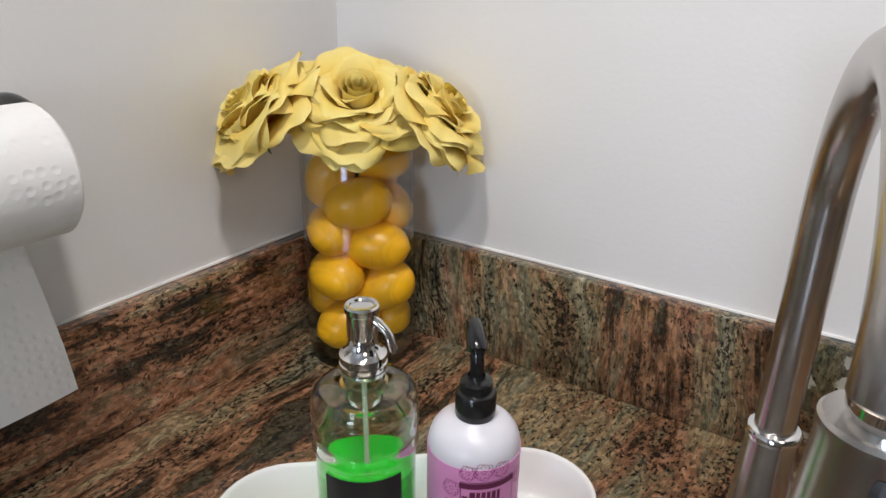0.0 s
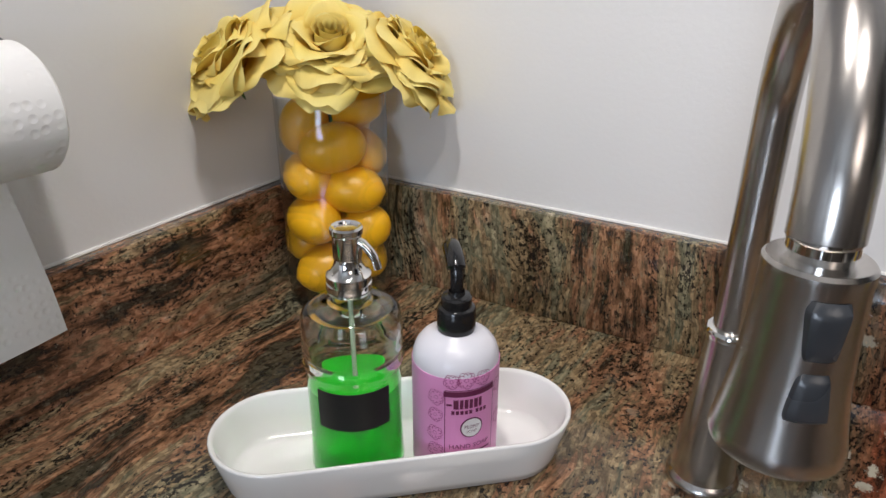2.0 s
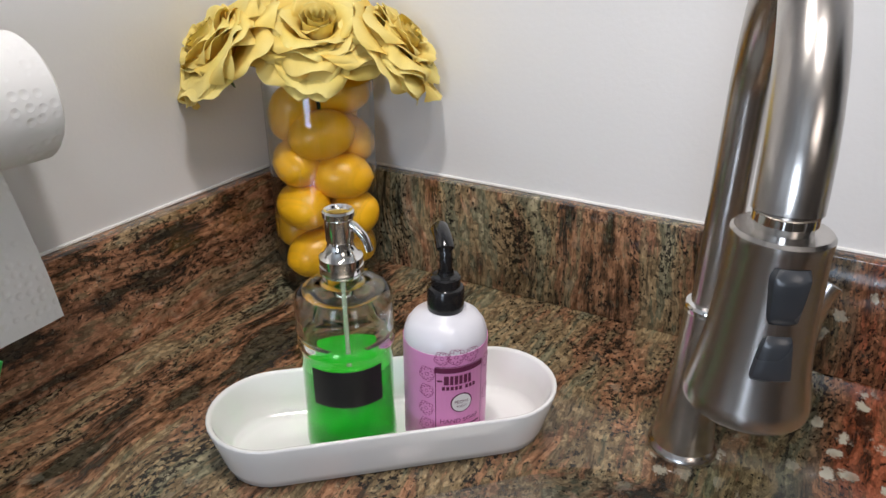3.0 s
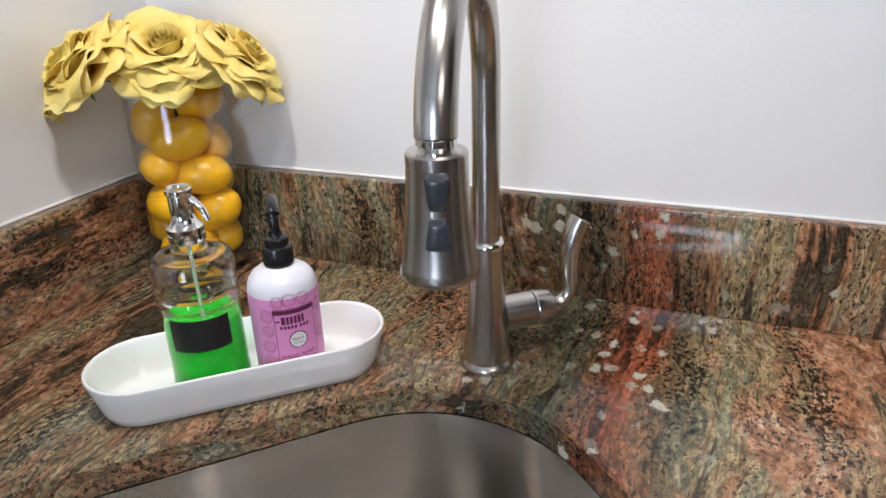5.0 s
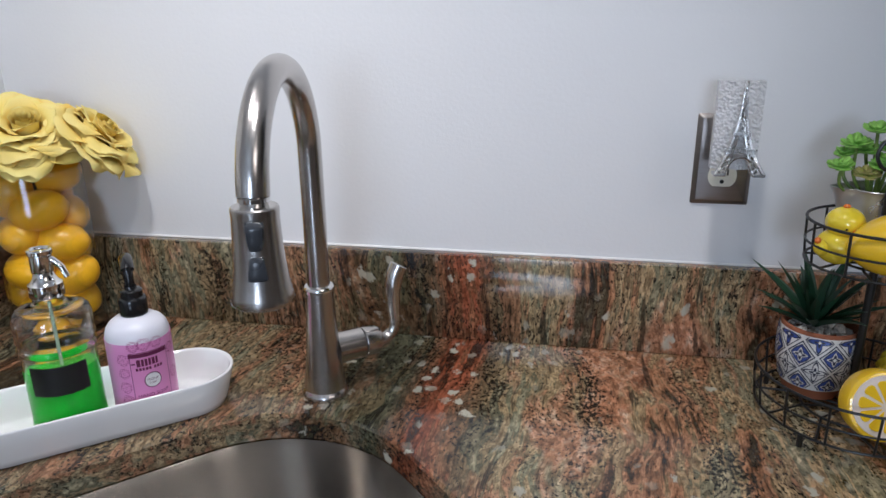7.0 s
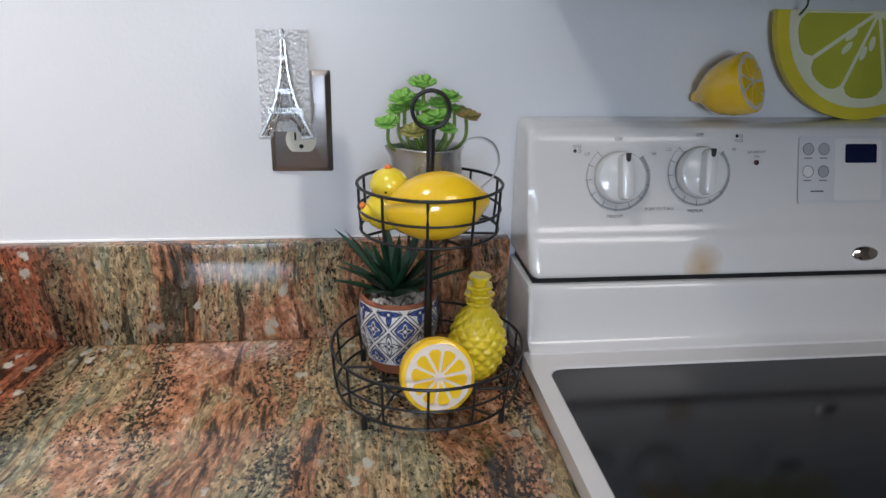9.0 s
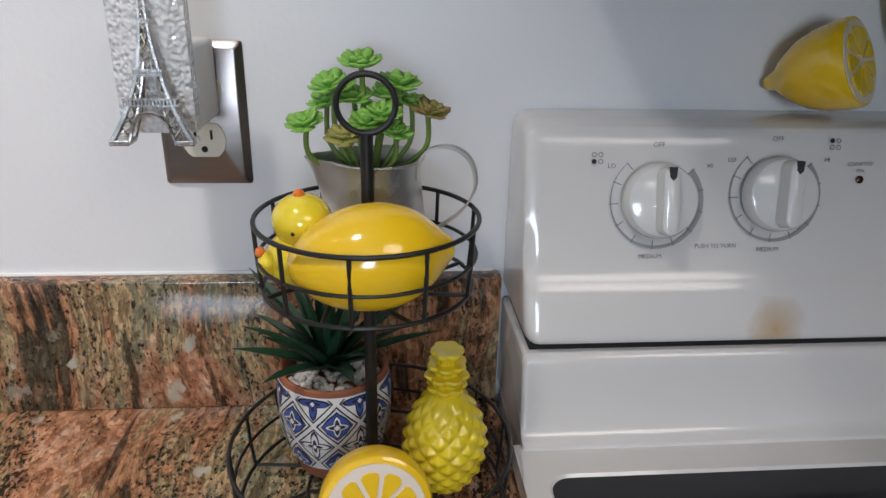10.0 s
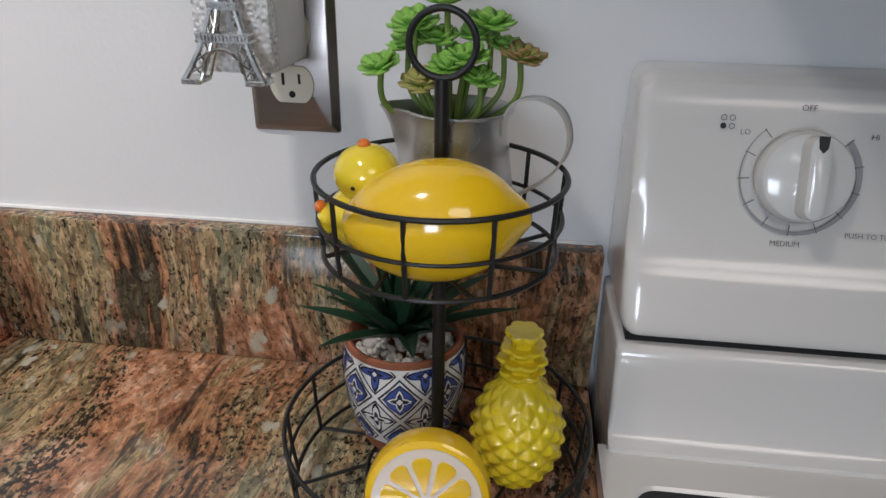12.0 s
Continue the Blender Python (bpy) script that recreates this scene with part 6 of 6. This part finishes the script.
        r.matrix_basis = Matrix.Translation(head) @ lean_d.to_track_quat("Z", "Y").to_matrix().to_4x4()


build_upper()


# planter, pineapple and lemon slice on the lower tier
def build_lower():
    floor_z = LOW_Z + 0.0018
    p = thing("planter", (1.134, -0.112, floor_z), "terracotta pot glazed with a blue and white tile pattern", "plant pot")
    m_terra = surface("terracotta", (0.30, 0.10, 0.045), 0.75, vary=0.25, grain=90, relief=0.3)
    m_glaze = surface("white_glaze", (0.74, 0.73, 0.70), 0.35, vary=0.06, relief=0.2)
    m_navy = surface("navy_glaze", (0.022, 0.026, 0.060), 0.35, vary=0.3, relief=0.1)
    m_blue = surface("blue_glaze", (0.055, 0.10, 0.36), 0.35, vary=0.25, relief=0.1)
    H = 0.084

    def radius(z):
        t = z / H
        return 0.0305 + 0.0125 * math.sin(min(1, t * 1.45) * math.pi / 2) - 0.0020 * max(0, t - 0.75) / 0.25
    bm = bmesh.new()
    zs = [H * k / 18 for k in range(19)]
    prof = [(0.0, 0.0)] + [(radius(z), z) for z in zs] + [(0.0395, H + 0.001), (0.0375, H), (0.0365, H - 0.014), (0.0, H - 0.014)]
    lathe(bm, prof, 56)
    pot = part("pot", bm, m_terra, p)
    bm = bmesh.new()
    zz = [0.013 + (H - 0.0155) * k / 16 * 0.985 for k in range(17)]
    lathe(bm, [(radius(z) + 0.0006, z) for z in zz], 56)
    part("white_band", bm, m_glaze, pot, "white glazed band")

    def bent(bm_, ang, zc):
        for v in bm_.verts:
            z = zc + v.co.y
            r = radius(z) + 0.0009 + v.co.z
            a = ang + v.co.x / 0.0425
            v.co = Vector((r * math.cos(a), r * math.sin(a), z))
        return bm_

    def strip(poly0, poly1, z):
        q = bmesh.new()
        n = len(poly0)
        for i in range(n):
            j = (i + 1) % n
            q.faces.new([q.verts.new((x, y, z)) for x, y in (poly0[i], poly0[j], poly1[j], poly1[i])])
        return q

    def diamond(w, h, k, wob=0.0):
        pts = []
        for i in range(32):
            a = 2 * math.pi * i / 32
            c, s_ = math.cos(a), math.sin(a)
            d = 1 / (abs(c) / w + abs(s_) / h)
            d *= 1 + wob * math.cos(4 * a)
            pts.append((k * d * c, k * d * s_))
        return pts

    def solid(poly, z):
        q = bmesh.new()
        c = q.verts.new((0, 0, z))
        vs = [q.verts.new((x, y, z)) for x, y in poly]
        for i in range(len(vs)):
            q.faces.new((c, vs[i], vs[(i + 1) % len(vs)]))
        return q
    n = 8
    w, h = math.pi * 0.0425 / n, 0.0185
    for row, (zc, off) in enumerate(((0.0575, 0.0), (0.0390, 0.5), (0.0205, 0.0), (0.0760, 0.5))):
        for k in range(n):
            a = 2 * math.pi * (k + off) / n + 0.1
            if off == 0.0:      # blue star in a navy frame
                items = [(strip(diamond(w, h, 0.90), diamond(w, h, 0.80), 0.0), m_navy), (solid(diamond(w, h, 0.72, -0.05), 0.0), m_navy), (solid(diamond(w, h, 0.64, -0.05), 0.0003), m_blue), (solid(diamond(w, h, 0.45, 0.20), 0.0005), m_navy), (solid(diamond(w, h, 0.40, 0.22), 0.0007), m_glaze),
                         (solid(diamond(w, h, 0.29, 0.30), 0.0009), m_navy), (solid(diamond(w, h, 0.14), 0.0012), m_glaze)]
            else:               # four-petalled navy cross on white
                items = [(strip(diamond(w, h, 0.88), diamond(w, h, 0.80), 0.0), m_navy), (solid(diamond(w, h, 0.58, 0.36), 0.0), m_navy), (solid(diamond(w, h, 0.45, 0.40), 0.0003), m_blue if row == 3 else m_glaze), (solid(diamond(w, h, 0.26, 0.40), 0.0006), m_navy), (solid(diamond(w, h, 0.11), 0.0009), m_glaze)]
            for q, mt in items:
                for cut, way in ((0.0795 - zc, 1), (0.0145 - zc, -1)):
                    bmesh.ops.bisect_plane(q, geom=q.verts[:] + q.edges[:] + q.faces[:], plane_co=(0, cut, 0), plane_no=(0, way, 0), clear_outer=True)
                if len(q.faces):
                    part("tile_motif", bent(q, a, zc), mt, pot)
                else:
                    q.free()
    rnd = random.Random(8)
    bm = bmesh.new()
    for k in range(190):
        r, a = 0.035 * math.sqrt(rnd.random()), rnd.uniform(0, 6.28)
        s = rnd.uniform(0.0026, 0.0042)
        bmesh.ops.create_icosphere(bm, subdivisions=1, radius=s, matrix=Matrix.Translation((r * math.cos(a), r * math.sin(a), H - 0.013 + rnd.uniform(0, 0.004))) @ Euler((rnd.random() * 3, rnd.random() * 3, 0)).to_matrix().to_4x4() @ Matrix.Diagonal((1, rnd.uniform(0.7, 1), 0.75, 1)))
    g = part("gravel", bm, surface("white_gravel", (0.66, 0.64, 0.60), 0.6, vary=0.2), p, "small white pebbles", 80)
    g["kind"] = "stuff"
    # spiky plant
    a_ = thing("agave", (1.130, -0.102, floor_z + H - 0.012), "dark green artificial agave with narrow pointed leaves, in the pot", "plant")
    m_leaf = surface("agave_leaf", (0.018, 0.060, 0.028), 0.42, vary=0.45, grain=40, relief=0.2)

    def blade(L, W, bend, seed):
        q = bmesh.new()
        rows = []
        ns = 9
        for j in range(ns):
            t = j / (ns - 1)
            ww = W * (0.75 + 0.6 * math.sin(t * 1.9)) * (1 - t ** 2.4) + 0.0002
            x = L * t
            z = -bend * L * t * t
            rows.append([q.verts.new((x, -ww, z + ww * 0.55)), q.verts.new((x, 0, z)), q.verts.new((x, ww, z + ww * 0.55)), q.verts.new((x, 0, z - 0.0013 * (1 - t)))])
        for c, d in zip(rows, rows[1:]):
            for i in range(4):
                q.faces.new((c[i], c[(i + 1) % 4], d[(i + 1) % 4], d[i]))
        q.faces.new(rows[0])
        q.faces.new(rows[-1])
        return q
    shapes = []
    for i, (L, W, bend) in enumerate(((0.088, 0.0056, 0.10), (0.080, 0.0060, 0.18), (0.068, 0.0056, 0.05))):
        o = part("leaf", blade(L, W, bend, i), m_leaf, a_)
        shapes.append(o)
    k = 0
    for layer, (n, lift) in enumerate(((9, 30), (9, 47), (7, 64), (4, 78))):
        for i in range(n):
            az = 360 * (i + 0.37 * layer) / n + rnd.uniform(-9, 9)
            m = pose(0, 0, 0.004, 0, 0, az) @ Matrix.Translation((0.004, 0, 0)) @ pose(0, 0, 0, 0, -(lift + rnd.uniform(-6, 6)), 0)
            src = shapes[k % 3]
            if k < 3:
                src.matrix_basis = m
            else:
                o = new("leaf", src.data)
                o.parent = a_
                o.matrix_basis = m @ Matrix.Scale(rnd.uniform(0.85, 1.12), 4)
            k += 1
    # pineapple
    f = thing("ceramic_pineapple", (1.2165, -0.150, floor_z), "glossy yellow ceramic pineapple ornament standing in the wire basket", "ornament")
    bm = bmesh.new()
    nz, na = 76, 120
    prof = []
    Hb = 0.082
    for k in range(nz + 1):
        t = k / nz
        r = 0.0305 * (math.sin(math.pi * (0.10 + 0.83 * t)) ** 0.62)
        prof.append((r, Hb * t))
    prof = [(0.0, 0.0)] + prof + [(0.0, Hb)]

    def scales(a, r, z):
        n = 12
        u = a / (2 * math.pi) * n
        v = z / Hb * 6.0
        p_ = abs(((u + v) % 1) - 0.5) * 2
        q_ = abs(((u - v) % 1) - 0.5) * 2
        d = 1 - max(p_, q_) ** 1.5
        fade = min(1, z / 0.006) * min(1, (Hb - z) / 0.006)
        return r * (0.95 + 0.115 * d * max(0, fade))
    lathe(bm, prof, na, None, scales)
    part("body", bm, M_PINE, f, smooth=50)
    z = Hb - 0.003
    for k, (r, hh, n) in enumerate(((0.0128, 0.0105, 9), (0.0140, 0.0105, 9), (0.0126, 0.0100, 8), (0.0104, 0.0115, 8))):
        bm = bmesh.new()
        lathe(bm, [(0.0, 0.0), (r * 0.62, 0.0), (r * 0.66, hh * 0.30), (r * 0.95, hh * 0.62), (r * 1.04, hh * 0.80), (r * 0.98, hh * 0.95), (r * 0.6, hh * 0.92), (0.0, hh * 0.80)], 72, Matrix.Translation((0, 0, z)), lambda a, q, h_: q * (0.93 + 0.22 * abs(math.cos((n - 2) * a / 2 + k)) ** 0.8))
        part("crown_tier", bm, M_PINE, f, smooth=60)
        z += hh * 0.86
    # cut lemon slice, leaning back
    s = thing("ceramic_lemon_slice", (1.166, -0.2135, floor_z + 0.0385), "round ceramic lemon slice with raised segments, leaning in the wire basket", "ornament")
    d = Vector((0.06, -0.93, 0.30)).normalized()
    m = d.to_track_quat("Z", "Y").to_matrix().to_4x4()
    R = 0.0372
    bm = bmesh.new()
    lathe(bm, [(0.0, -0.014), (R - 0.005, -0.014), (R - 0.001, -0.011), (R, -0.006), (R, 0.006), (R - 0.0012, 0.0095), (R - 0.0045, 0.0112), (0.0, 0.0112)], 64, m)
    part("rind", bm, M_LEMONY, s)
    bm = bmesh.new()
    lathe(bm, [(R - 0.0050, 0.0105), (R - 0.0052, 0.0122), (0.0, 0.0124)], 56, m)
    part("pith", bm, M_CREAM, s)
    for q in segments(0.0035, R - 0.0068, 10, 8, 368, 0.0034, 0.0118, 0.0016):
        part("segment", turned(q, m), M_LEMONY, s)


M_PINE = surface("pineapple_glaze", (0.86, 0.66, 0.018), 0.14, vary=0.12, grain=60, coat=0.6, relief=0.02)
build_lower()
